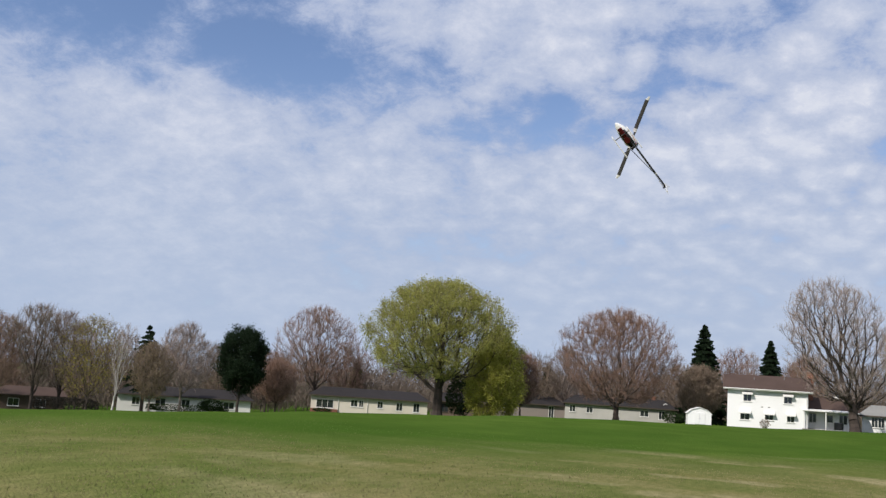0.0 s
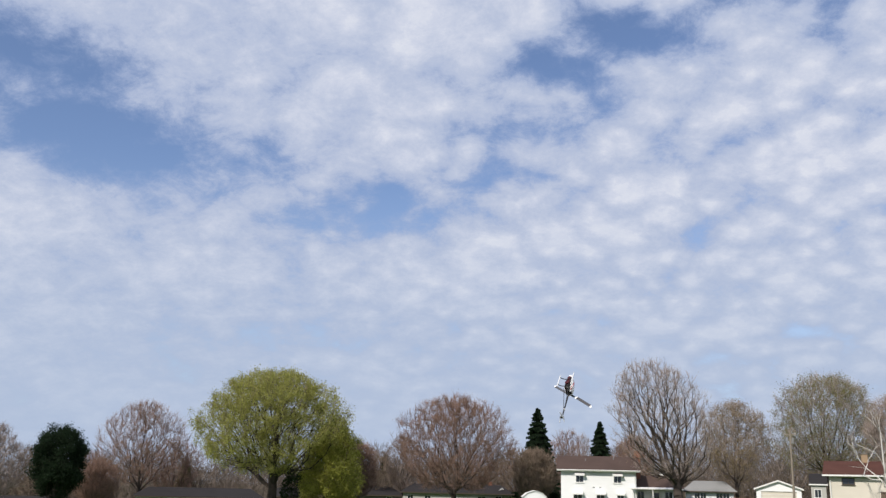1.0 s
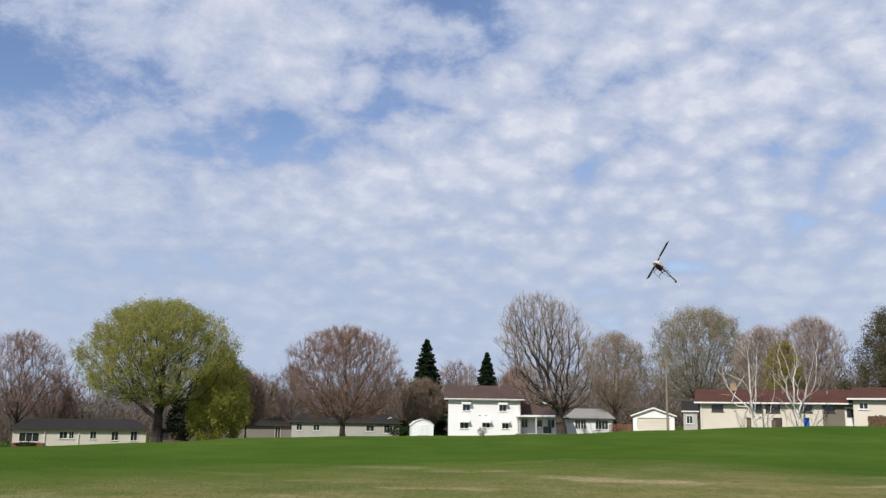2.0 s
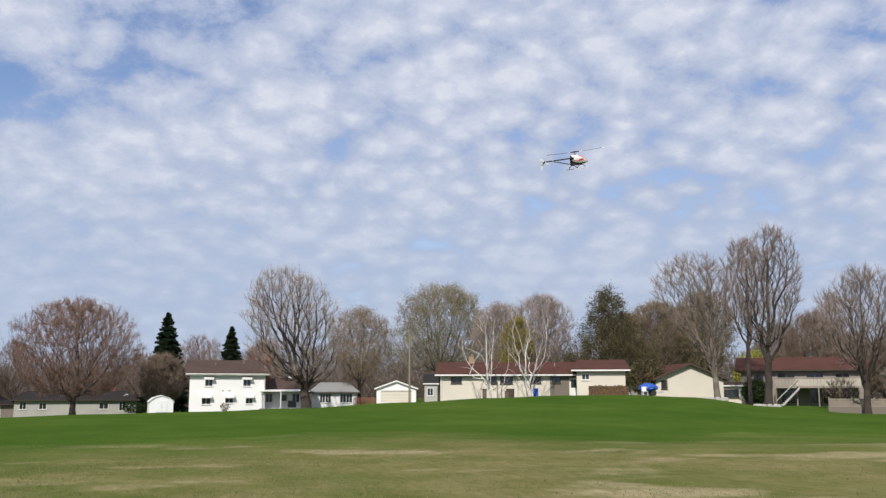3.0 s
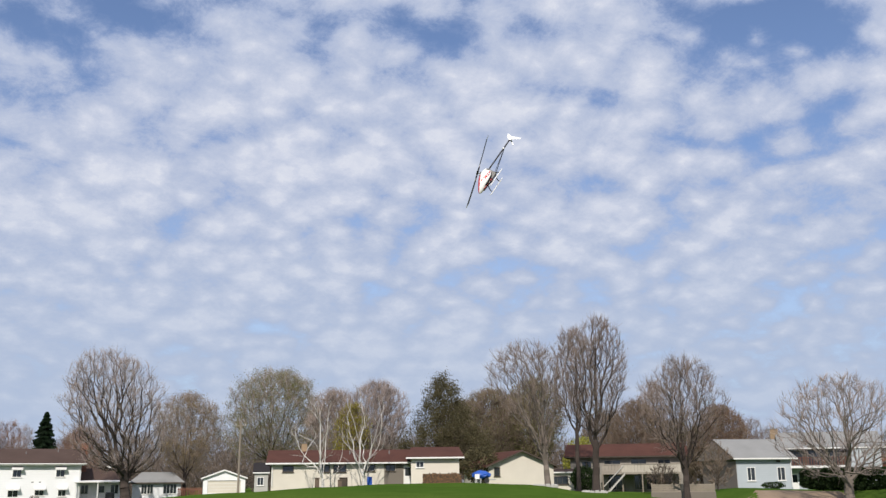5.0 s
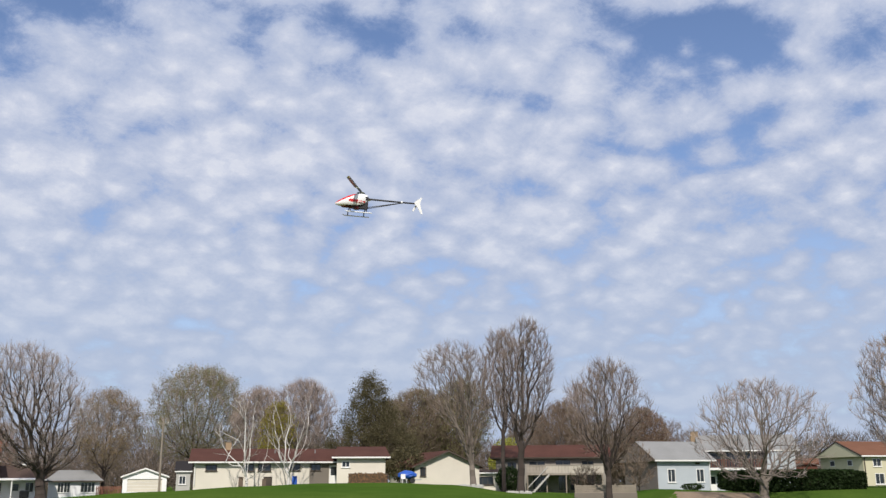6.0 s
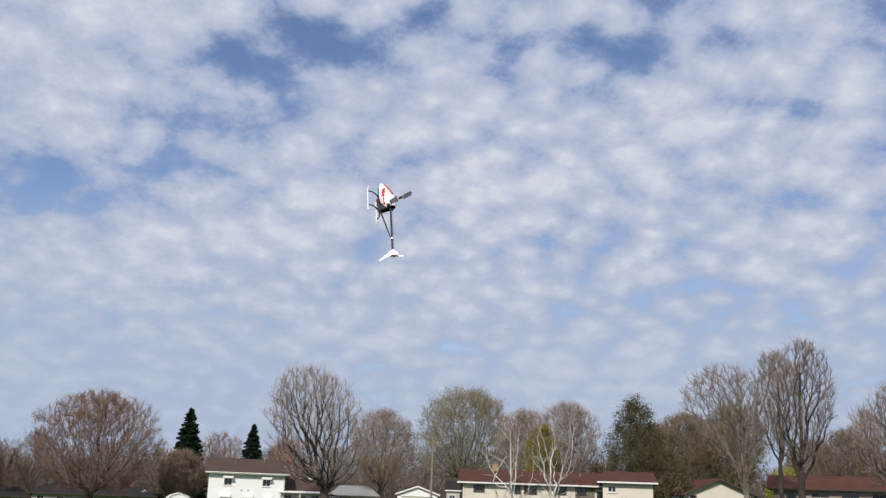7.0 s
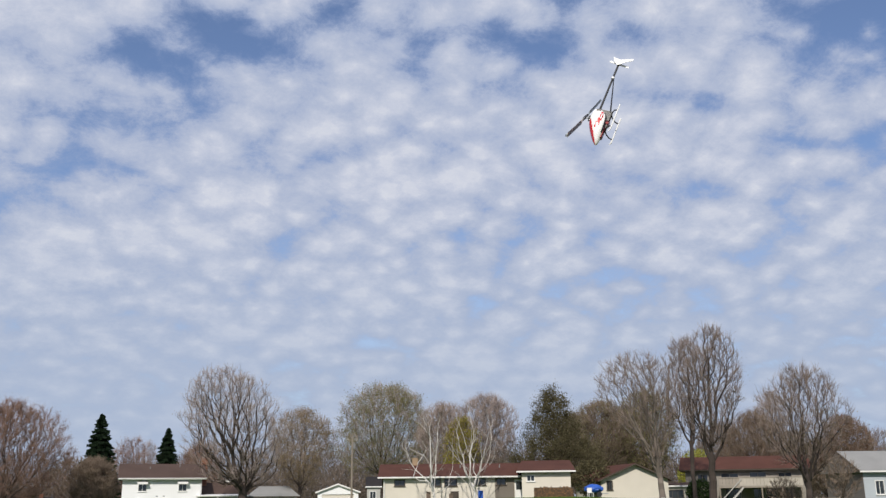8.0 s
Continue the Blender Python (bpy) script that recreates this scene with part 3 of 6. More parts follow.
def build_houses():
    # white two-storey house with window awnings
    h = thing("house", "white two-storey house with brown shingle roof and awnings", "house", at=facing(-1.22, 130, 2))
    ups = [(-2.95, -2.0, 3.35, 4.45), (2.05, 3.0, 3.35, 4.45)]
    lows = [(-3.3, -2.2, 0.95, 2.0), (-0.25, 0.75, 1.1, 2.0), (2.45, 3.3, 1.0, 2.0)]
    vents = [(-0.75, -0.5, 2.62, 2.76), (0.1, 0.35, 2.62, 2.76)]
    house_body(h, 9.9, 8.5, 5.0, ups + lows + vents, WHITE_SIDING)
    roof_along(h, -4.95, 4.95, 8.5, 5.0, 1.75, BROWN_ROOF, 0.55)
    for a, b, c, d in ups + lows:
        window(h, a, b, c, d)
        awning(h, a - 0.18, b + 0.18, d - 0.12)
    for a, b, c, d in vents:
        v = part("vent", Shape().box(a, b, 0.05, 0.1, c, d), GREY_ROOF, h)
        part("cover", Shape().box(a - 0.03, b + 0.03, -0.05, -0.004, d - 0.02, d + 0.04), WHITE_PAINT, v)
    chimney(h, 5.42, 4.25, -0.5, 7.7, 0.85)
    part("gutter", Shape().tube([(-5.5, -0.62, 4.9), (5.5, -0.62, 4.9)], 0.07, 6), WHITE_PAINT, h)
    part("downpipe", Shape().tube([(4.8, -0.08, 4.6), (4.8, -0.08, 0.1)], 0.045, 6), WHITE_PAINT, h)
    part("vent_pipe", Shape().tube([(-1.6, 2.6, 5.6), (-1.6, 2.6, 6.5)], 0.06, 6), GREY_ROOF, h)
    part("vent_pipe", Shape().tube([(2.2, 3.2, 6.0), (2.2, 3.2, 6.8)], 0.06, 6), GREY_ROOF, h)

    # low brown-roofed wing with a porch
    h = thing("porch_house", "single-storey wing with brown roof and open porch on white posts", "house", at=facing(-4.6, 132, 0))
    holes = [(-2.6, -1.8, 0.9, 2.0), (-0.6, 0.35, 0.05, 2.05), (1.0, 1.9, 0.9, 2.0)]
    house_body(h, 6.0, 6.0, 2.5, holes, WHITE_SIDING)
    roof_along(h, -3.0, 3.0, 6.0, 2.5, 1.5, BROWN_ROOF, 0.4)
    window(h, -2.6, -1.8, 0.9, 2.0)
    window(h, 1.0, 1.9, 0.9, 2.0)
    door(h, -0.6, 0.35, 2.05)
    pr = Shape()
    pr.add([(-3.4, -2.4, 2.30), (2.4, -2.4, 2.30), (2.4, -0.42, 2.46), (-3.4, -0.42, 2.46), (-3.4, -2.4, 2.42), (2.4, -2.4, 2.42), (2.4, -0.42, 2.58), (-3.4, -0.42, 2.58)],
           [(0, 3, 2, 1), (4, 5, 6, 7), (0, 1, 5, 4), (1, 2, 6, 5), (3, 0, 4, 7), (2, 3, 7, 6)])
    part("porch_roof", pr, WHITE_PAINT, h)
    for x in (-3.2, -0.6, 2.2):
        part("post", Shape().box(x - 0.06, x + 0.06, -2.3, -2.18, -0.4, 2.31, 0, 0.01), WHITE_PAINT, h)
    part("deck", Shape().box(-3.4, 2.4, -2.5, -0.004, -0.5, 0.04), CONCRETE, h)
    chimney(h, 0.6, 3.0, 3.6, 4.4, 0.6, WHITE_PAINT)

    # white garden shed with a barn roof
    h = thing("garden_shed", "small white garden shed with barn-shaped roof", "shed", at=facing(2.5, 128, 6))
    s = Shape()
    prof = [(-1.5, -0.5), (1.5, -0.5), (1.5, 1.45), (0.95, 1.85), (0.0, 2.15), (-0.95, 1.85), (-1.5, 1.45)]
    s.loft([[(x, 0.0, z) for x, z in prof], [(x, 2.6, z) for x, z in prof]])
    part("body", s, WHITE_SIDING, h)
    rs = Shape()
    line = [(-1.62, 1.40), (-1.0, 1.93), (0.0, 2.24), (1.0, 1.93), (1.62, 1.40)]
    for (xa, za), (xb, zb) in zip(line, line[1:]):
        rs.add([(xa, -0.12, za), (xb, -0.12, zb), (xb, 2.7, zb), (xa, 2.7, za), (xa, -0.12, za - 0.07), (xb, -0.12, zb - 0.07), (xb, 2.7, zb - 0.07), (xa, 2.7, za - 0.07)],
               [(0, 1, 2, 3), (4, 7, 6, 5), (0, 4, 5, 1), (2, 6, 7, 3)])
    part("roof", rs, WHITE_PAINT, h)
    for sx in (-1, 1):
        d = part("door", Shape().box(min(0.01 * sx, 0.7 * sx), max(0.01 * sx, 0.7 * sx), -0.05, -0.005, 0.05, 1.5, 0, 0.01), WHITE_SIDING, h)
        part("handle", Shape().box(0.06 * sx - 0.015, 0.06 * sx + 0.015, -0.08, -0.051, 0.7, 0.85), ALLOY, d)

    # tan ranch house behind the great green tree
    w = [(-8.3, -5.7, 0.55, 1.75), (-2.9, -1.9, 1.0, 1.95), (-1.6, -1.0, 1.0, 1.95), (1.3, 2.1, 1.0, 2.0), (4.3, 5.2, 0.8, 2.0), (7.0, 7.9, 0.75, 2.05)]
    h = simple_house("long cream single-storey house with charcoal roof", 22.1, 150, 18.4, 8, 2.5, 1.15, CREAM_WALL, DARK_ROOF, w, 0, 2.0)
    part("downpipe", Shape().tube([(-4.9, -0.1, 2.4), (-4.9, -0.1, 0.0)], 0.05, 6), WHITE_PAINT, h)
    part("downpipe", Shape().tube([(-0.3, -0.1, 2.4), (-0.3, -0.1, 0.0)], 0.05, 6), WHITE_PAINT, h)
    part("shrub_box", Shape().box(-9.2, -4.9, -0.6, -0.02, -0.5, 0.35, 0, 0.05), BRICK, h)
    # wing under the tree: dark wall and trim colours stand in for shade
    simple_house("low house wing under the green tree, shade painted in dark brown", 16.9, 153, 6.0, 8, 2.4, 1.2, BROWN_WALL, DARK_ROOF, [(-2.2, -1.2, 0.7, 1.9), (0.3, 1.3, 0.7, 1.9)], 0, 1.5, trim=SHADE_WOOD)

    # low white houses further to the west
    w = [(-8.0, -6.9, 0.8, 1.9), (-4.5, -3.0, 0.8, 1.9), (-0.5, 0.7, 0.8, 1.9), (2.5, 3.6, 0.8, 1.9), (6.0, 7.6, 0.9, 1.9)]
    simple_house("long low white house with dark roof behind bare trees", 32.9, 155, 20.4, 8, 2.4, 1.2, WHITE_PAINT, DARK_ROOF, w, 0, 2.0)
    simple_house("low brown house with pale roof edge behind bare trees", 41.2, 150, 9.0, 7, 2.3, 1.0, BROWN_WALL, BROWN_ROOF, [(-3, -1.6, 0.7, 1.7), (0.6, 2.0, 0.7, 1.7)], 0, 1.0)
    # grey siding on the next house carries the shade on its wall
    simple_house("low house with dark hipped roof, its wall greyed for shade", 12.4, 162, 12.4, 8, 2.2, 1.25, GREY_WALL, DARK_ROOF, [(-4.4, -3.2, 0.9, 1.8), (3.2, 4.0, 0.1, 1.9)], 0, 3.2)
    w = [(-8.2, -7.3, 0.9, 1.9), (-5.4, -4.4, 0.9, 1.8), (-0.9, -0.1, 0.5, 1.9), (3.4, 4.7, 0.9, 1.8), (6.4, 7.3, 0.6, 1.9)]
    h = simple_house("long low white house with dark brown roof", 7.1, 160, 18.0, 8, 2.35, 1.25, OFF_WHITE, DARK_ROOF, w, 0, 2.2)
    chimney(h, 5.6, 4.0, 3.2, 4.3, 0.6)
    h = thing("garage", "white gable of a garage behind the low house", "garage", at=facing(4.5, 162, 30))
    house_body(h, 3.4, 5, 2.0, [], WHITE_SIDING, 3.1)
    roof_gable(h, 3.4, 5, 2.0, 3.1, DARK_ROOF, 0.3)

    # small grey-roofed white house
    w = [(-2.0, -1.3, 0.6, 1.8), (-1.2, -0.5, 0.6, 1.8), (0.9, 1.7, 0.6, 1.8), (1.8, 2.6, 0.6, 1.8)]
    h = simple_house("small white house with grey hipped roof and dark windows", -7.5, 138, 6.4, 6, 2.15, 1.2, WHITE_SIDING, GREY_ROOF, w, 0, 1.6)

    # white garage
    h = thing("garage", "white gabled garage with a wide pale door", "garage", at=facing(-11.25, 134, 0))
    house_body(h, 5.6, 6.5, 1.95, [(-2.2, 2.2, 0.0, 1.65)], WHITE_SIDING, 2.95)
    roof_gable(h, 5.6, 6.5, 1.95, 2.95, WHITE_PAINT, 0.3)
    d = part("overhead_door", Shape().box(-2.2, 2.2, 0.12, 0.17, 0.0, 1.65), CREAM_WALL, h)
    for i in range(1, 4):
        part("panel_rib", Shape().box(-2.2, 2.2, 0.10, 0.118, i * 0.41 - 0.02, i * 0.41 + 0.02), WHITE_PAINT, d)
    # narrow grey gable beyond the ranch
    h = thing("house", "grey-blue gabled house end beyond the ranch house", "house", at=facing(-13.35, 124, 0))
    house_body(h, 1.7, 8, 2.3, [(-0.45, 0.25, 0.8, 1.7)], OFF_WHITE)
    roof_along(h, -0.85, 0.85, 8, 2.3, 1.2, DARK_ROOF, 0.2)
    window(h, -0.45, 0.25, 0.8, 1.7)

    # the long ranch house with the red-brown roof
    h = thing("ranch_house", "long cream ranch house with red-brown shingle roof", "house", at=facing(-18.1, 100, 1.5))
    w = [(-6.1, -5.1, 1.55, 2.05), (-0.9, 0.3, 1.5, 2.1), (-2.4, -1.4, 1.5, 2.1), (2.3, 3.3, 1.55, 2.1), (4.5, 5.4, 1.55, 2.1), (6.35, 7.25, 0.03, 2.1)]
    house_body(h, 14.6, 8.5, 2.45, w, CREAM_WALL)
    roof_along(h, -7.3, 7.3, 8.5, 2.45, 1.25, RED_ROOF, 0.55)
    for a, b, c, d in w[:-1]:
        window(h, a, b, c, d, 0.0, SHADE_WOOD, 1)
    # darker sheet over the cream wall: the recessed porch's shade, put in as colour
    pw = Shape()
    wall_sheet(pw, 4.3, 7.29, -0.1, 2.3, -0.03, [(4.4, 5.5, 1.42, 2.2), (6.3, 7.28, -0.1, 2.12)], 0.024)
    part("porch_shade", pw, TAN_WALL, h, "dark panel painted as the shade of the porch recess")
    door(h, 6.35, 7.25, 2.05)
    chimney(h, -4.05, 4.0, 3.3, 4.5, 0.62, TAN_BRICK)
    part("downpipe", Shape().tube([(-7.2, -0.12, 2.3), (-7.2, -0.12, 0.1)], 0.05, 6), WHITE_PAINT, h)
    part("vent_pipe", Shape().tube([(0.8, 2.5, 3.0), (0.8, 2.5, 3.7)], 0.06, 6), GREY_ROOF, h)
    part("vent_pipe", Shape().tube([(5.0, 2.5, 3.0), (5.0, 2.5, 3.7)], 0.06, 6), GREY_ROOF, h)
    h2 = thing("ranch_wing", "cream end wing of the ranch house with red-brown hipped roof", "house", at=facing(-23.6, 97.5, 0))
    house_body(h2, 4.9, 9.5, 2.55, [(-1.9, -1.2, 1.6, 2.1)], CREAM_WALL)
    roof_along(h2, -2.45, 2.45, 9.5, 2.55, 1.05, RED_ROOF, 0.5, 0.4)
    window(h2, -1.9, -1.2, 1.6, 2.1)

    # gabled outbuilding, broad pale wall
    h = thing("outbuilding", "broad cream gabled outbuilding with dark red roof edge", "house", at=facing(-28.75, 112, 20))
    house_body(h, 8.0, 10, 2.1, [(-3.3, -2.7, 1.0, 1.9)], CREAM_WALL, 3.75)
    roof_gable(h, 8.0, 10, 2.1, 3.75, RED_ROOF, 0.5, SHADE_WOOD)
    window(h, -3.3, -2.7, 1.0, 1.9, 0, SHADE_WOOD)
    h = thing("house_extension", "low cream flat wing beside the outbuilding", "house", at=facing(-31.0, 114, 0))
    house_body(h, 3.4, 5, 1.8, [(-0.9, 0.9, 0.5, 1.35)], CREAM_WALL)
    roof_along(h, -1.7, 1.7, 5, 1.8, 0.3, BROWN_ROOF, 0.3)
    window(h, -0.9, 0.9, 0.5, 1.35, 0, SHADE_WOOD, 2)

    # two-storey house with the red roof, deck and stair
    h = thing("deck_house", "two-storey house with red roof and wooden deck", "house", at=facing(-34.9, 118, 0))
    ups = [(-5.3, -4.2, 2.7, 3.6), (-2.6, -0.7, 2.55, 3.7), (0.6, 2.4, 2.4, 3.8), (3.8, 5.2, 2.7, 3.7)]
    lows = [(-2.2, -0.4, 0.3, 1.9), (0.9, 2.0, 0.3, 1.9), (2.3, 3.4, 0.3, 1.9), (4.0, 5.2, 0.3, 1.9)]
    house_body(h, 13.4, 8, 4.3, ups + lows, GREYED_CREAM)
    roof_along(h, -6.7, 6.7, 8, 4.3, 1.35, RED_ROOF, 0.7, trim=SHADE_WOOD)
    for a, b, c, d in ups + lows:
        window(h, a, b, c, d, 0, DECK_BOARD, 1)
    dk = part("deck_floor", Shape().box(-2.9, 6.2, -2.6, -0.01, 2.05, 2.25), DECK_BOARD, h)
    for i in range(24):
        x = -2.85 + i * 0.379
        part("slat", Shape().box(x, x + 0.36, -2.62, -2.585, 2.25, 3.15), PALE_BOARD if x > -0.7 else DECK_BOARD, dk)
    part("rail", Shape().box(-2.9, 6.2, -2.68, -2.52, 3.15, 3.24), DECK_BOARD, dk)
    for x in (-2.8, -0.5, 1.8, 4.0, 6.05):
        part("post", Shape().box(x - 0.07, x + 0.07, -2.58, -2.44, -0.9, 2.06), WEATHERED, h)
    st = Shape()
    for i in range(11):
        st.box(-2.7 + i * 0.21, -2.7 + i * 0.21 + 0.30, -3.6, -2.75, -0.25 + i * 0.2, -0.18 + i * 0.2)
    for y in (-3.66, -2.76):
        st.add([(-2.8, y, -0.5), (-2.5, y, -0.5), (-0.2, y, 1.95), (-0.2, y, 2.2), (-2.8, y + 0.05, -0.5), (-2.5, y + 0.05, -0.5), (-0.2, y + 0.05, 1.95), (-0.2, y + 0.05, 2.2)],
               [(0, 1, 2, 3), (7, 6, 5, 4), (0, 3, 7, 4), (1, 5, 6, 2)])
        st.add([(-2.7, y, 0.6), (-2.7, y, 0.72), (-0.3, y, 3.12), (-0.3, y, 3.0), (-2.7, y + 0.06, 0.6), (-2.7, y + 0.06, 0.72), (-0.3, y + 0.06, 3.12), (-0.3, y + 0.06, 3.0)],
               [(0, 1, 2, 3), (7, 6, 5, 4), (1, 5, 6, 2), (0, 3, 7, 4)])
    part("stair", st, OFF_WHITE, h, "pale weathered outdoor stair")

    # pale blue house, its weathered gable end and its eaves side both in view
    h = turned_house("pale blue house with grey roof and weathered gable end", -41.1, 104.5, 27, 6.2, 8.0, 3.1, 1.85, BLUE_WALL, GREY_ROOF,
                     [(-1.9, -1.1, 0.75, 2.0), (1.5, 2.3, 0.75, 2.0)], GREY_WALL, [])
    part("downpipe", Shape().tube([(3.0, -0.1, 2.9), (3.0, -0.1, 0.0)], 0.05, 6), WHITE_PAINT, h)
    part("soffit_vent", Shape().box(1.4, 1.9, -0.03, -0.004, 2.55, 2.75), SHADE_WOOD, h)

    # house with the long balcony
    h = thing("balcony_house", "two-storey house with grey roof and dark railed balcony", "house", at=facing(-46.2, 124, 6))
    w = [(-4.5, -3.3, 3.2, 4.7), (-2.6, -1.2, 3.1, 4.8), (-0.4, 0.9, 3.2, 4.7), (-4.85, -3.95, 0.05, 2.15), (-2.4, -1.0, 0.6, 1.9)]
    house_body(h, 10.8, 8, 5.25, w, BLUE_WALL)
    roof_along(h, -5.4, 5.4, 8, 5.25, 1.75, GREY_ROOF, 0.6)
    part("boarding", Shape().box(-5.38, 1.7, -0.03, -0.004, 4.85, 5.2), SHADE_WOOD, h)
    for a, b_, c, d in w[:3] + w[4:]:
        window(h, a, b_, c, d, 0, SHADE_WOOD if c > 2 else WHITE_PAINT, 1)
    for a, b_ in ((-5.38, -4.6), (-3.2, -2.7), (-1.1, -0.5), (1.0, 1.7)):
        part("dark_panel", Shape().box(a, b_, -0.03, -0.004, 3.05, 4.84), SHADE_WOOD, h)
    # a white bay; the pale blue siding colour stands in for its shade
    part("white_bay", Shape().box(1.75, 5.42, -0.5, -0.01, -0.5, 4.9), BLUE_WALL, h, "white bay beside the balcony, its shade painted in as pale blue")
    b = part("balcony_floor", Shape().box(-5.6, 1.74, -1.9, -0.01, 2.72, 3.0, 0, 0.02), WHITE_PAINT, h)
    for i in range(25):
        part("baluster", Shape().box(-5.5 + i * 0.295, -5.38 + i * 0.295, -1.86, -1.82, 3.0, 3.92), CEDAR, b)
    part("rail", Shape().box(-5.6, 1.74, -1.9, -1.78, 3.92, 4.0), CEDAR, b)
    for x in (-5.4, -2.0, 1.6):
        part("post", Shape().box(x - 0.07, x + 0.07, -1.85, -1.71, -0.8, 2.73), WHITE_PAINT, h)
    door(h, -4.85, -3.95, 2.15, -0.04)
    chimney(h, -6.1, 4.0, -0.5, 7.6, 0.95, TAN_BRICK)

    # yellow house seen across its corner
    h = turned_house("pale yellow house with red-brown roof", -52.2, 121, 36, 13.0, 8.2, 3.75, 1.55, YELLOW_WALL, RUST_ROOF,
                     [(-5.2, -4.2, 2.5, 3.3), (-5.1, -4.0, 0.5, 1.6), (-1.5, -0.5, 2.5, 3.3), (-1.4, -0.3, 0.5, 1.6), (3.0, 4.0, 2.5, 3.3)], YELLOW_WALL,
                     [(2.0, 2.8, 2.6, 3.15), (5.4, 6.2, 2.6, 3.15)])
    part("downpipe", Shape().tube([(-6.4, -0.1, 3.6), (-6.4, -0.1, 0.0)], 0.06, 6), SHADE_WOOD, h)
    h = thing("outbuilding", "red-brown boarded outbuilding beside the yellow house", "shed", at=facing(-49.25, 130, 0))
    house_body(h, 2.6, 5, 3.3, [], CEDAR)
    roof_along(h, -1.3, 1.3, 5, 3.3, 0.6, RUST_ROOF, 0.25, trim=CEDAR)


build_houses()


# ---- trees ----
def crown_edge(shape, z):
    """Half width of a crown at a share of its height."""
    if z < 0 or z > 1:
        return 0.0
    low, wide = {"fan": (0.16, 0.66), "round": (0.55, 0.40), "wide": (0.45, 0.50), "cone": (0.75, 0.16)}.get(shape, (0.34, 0.48))
    if z < wide:
        k = z / wide
        return low + (1 - low) * (k * (2 - k) if shape != "fan" else k)
    k = (z - wide) / (1.01 - wide)
    return (1 - k) ** 0.8 + 0.06 if shape == "cone" else math.sqrt(max(0.0, 1 - k ** 2.2))


def skeleton(rng, height, width, bole, count, lean=(0.0, 0.0), shape="round", limbs=5, straight=0.3, shell=0.6):
    """Nodes and parents of a tree: limbs curve out to the crown, and points in it join the nearest limb that leads outwards."""
    lean = np.array([lean[0], lean[1], 0.0])
    phase = rng.uniform(0, 6.28, 4)
    h0 = bole * (0.75 if shape == "cone" or bole < 1.0 else 1.15)

    def edge(a, z):
        lump = 1.0 + 0.11 * math.sin(2 * a + 4 * z + phase[0]) + 0.10 * math.sin(5 * a - 8 * z + phase[1]) + 0.05 * math.sin(9 * a + 15 * z + phase[2])
        return crown_edge(shape, z) * lump * width / 2

    def place(a, z, share):
        e = edge(a, z) * share
        return np.array([math.cos(a) * e, math.sin(a) * e, h0 + z * (height - h0)]) + lean * (0.15 + 0.85 * z)

    pos, par = [np.zeros(3)], [-1]
    for i in range(1, 7):
        k = i / 6
        pos.append(np.array([rng.normal(0, 0.06) * k, rng.normal(0, 0.06) * k, bole * k]) + lean * 0.15 * k)
        par.append(len(pos) - 2)
    top = 6
    stems = []
    for j in range(limbs):
        a = phase[3] + 2.4 * j + rng.uniform(-0.3, 0.3)
        z = 0.93 if j == 0 else 0.90 - 0.62 * ((j * 0.618) % 1.0) ** (0.9 if shape in ("round", "wide") else 1.5)
        goal = place(a, z, 0.15 if j == 0 else rng.uniform(0.72, 0.9))
        first = top - int(rng.integers(0, 3)) if j else top
        if j >= 4:      # later limbs leave an older one part way up
            old = min(stems[1:] or stems, key=lambda q: np.linalg.norm(pos[q[-1]] - goal))
            first = old[int(rng.integers(1, 4))]
        start = pos[first]
        d = goal - start
        rise = 0.62 if shape == "fan" else 0.40 if shape in ("round", "wide") else 0.52
        out = 0.30 if shape == "fan" else 0.55 if shape in ("round", "wide") else 0.40
        bend = start + np.array([d[0] * out, d[1] * out, d[2] * rise])
        ln = np.linalg.norm(d)
        wob, w2 = rng.normal(0, 0.022 * ln, 3), rng.normal(0, 0.013 * ln, 3)
        last, ids = first, []
        for i in range(1, 13):
            k = i / 12
            p = start * (1 - k) ** 2 + bend * 2 * k * (1 - k) + goal * k * k + wob * math.sin(2 * math.pi * k) + w2 * math.sin(5 * math.pi * k)
            pos.append(p)
            par.append(last)
            last = len(pos) - 1
            ids.append(last)
        stems.append(ids)
    pts = []
    while len(pts) < count:
        a, z = rng.uniform(0, 2 * math.pi), rng.uniform(0, 1)
        if rng.uniform() > crown_edge(shape, z) ** 1.3 + 0.05:
            continue
        q = math.sqrt(rng.uniform())
        if rng.uniform() > (1 - shell) + shell * max(q, z) ** 2:
            continue
        pts.append(place(a, z, q))
    pts.sort(key=lambda p: np.linalg.norm(p - pos[top]))
    P = np.zeros((len(pos) + len(pts) * 3 + 2, 3))
    D = np.zeros_like(P)
    P[:len(pos)] = pos
    m, lo = len(pos), top - 1
    L = np.zeros(len(P))
    for i in range(1, m):
        d = P[i] - P[par[i]]
        D[i] = d / (np.linalg.norm(d) + 1e-9)
        L[i] = L[par[i]] + np.linalg.norm(d)
    for p in pts:
        d = p - P[lo:m]
        dist = np.linalg.norm(d, axis=1) + 1e-6
        cosv = np.einsum("ij,ij->i", d, D[lo:m]) / dist
        j = lo + int(np.argmin(dist * (1.6 - 0.70 * cosv - 0.22 * d[:, 2] / dist) + straight * L[lo:m]))
        start, prev = P[j].copy(), j
        step = p - start
        length = np.linalg.norm(step)
        curl = D[j] * length * 0.07 + np.array([0, 0, -0.03 * length])
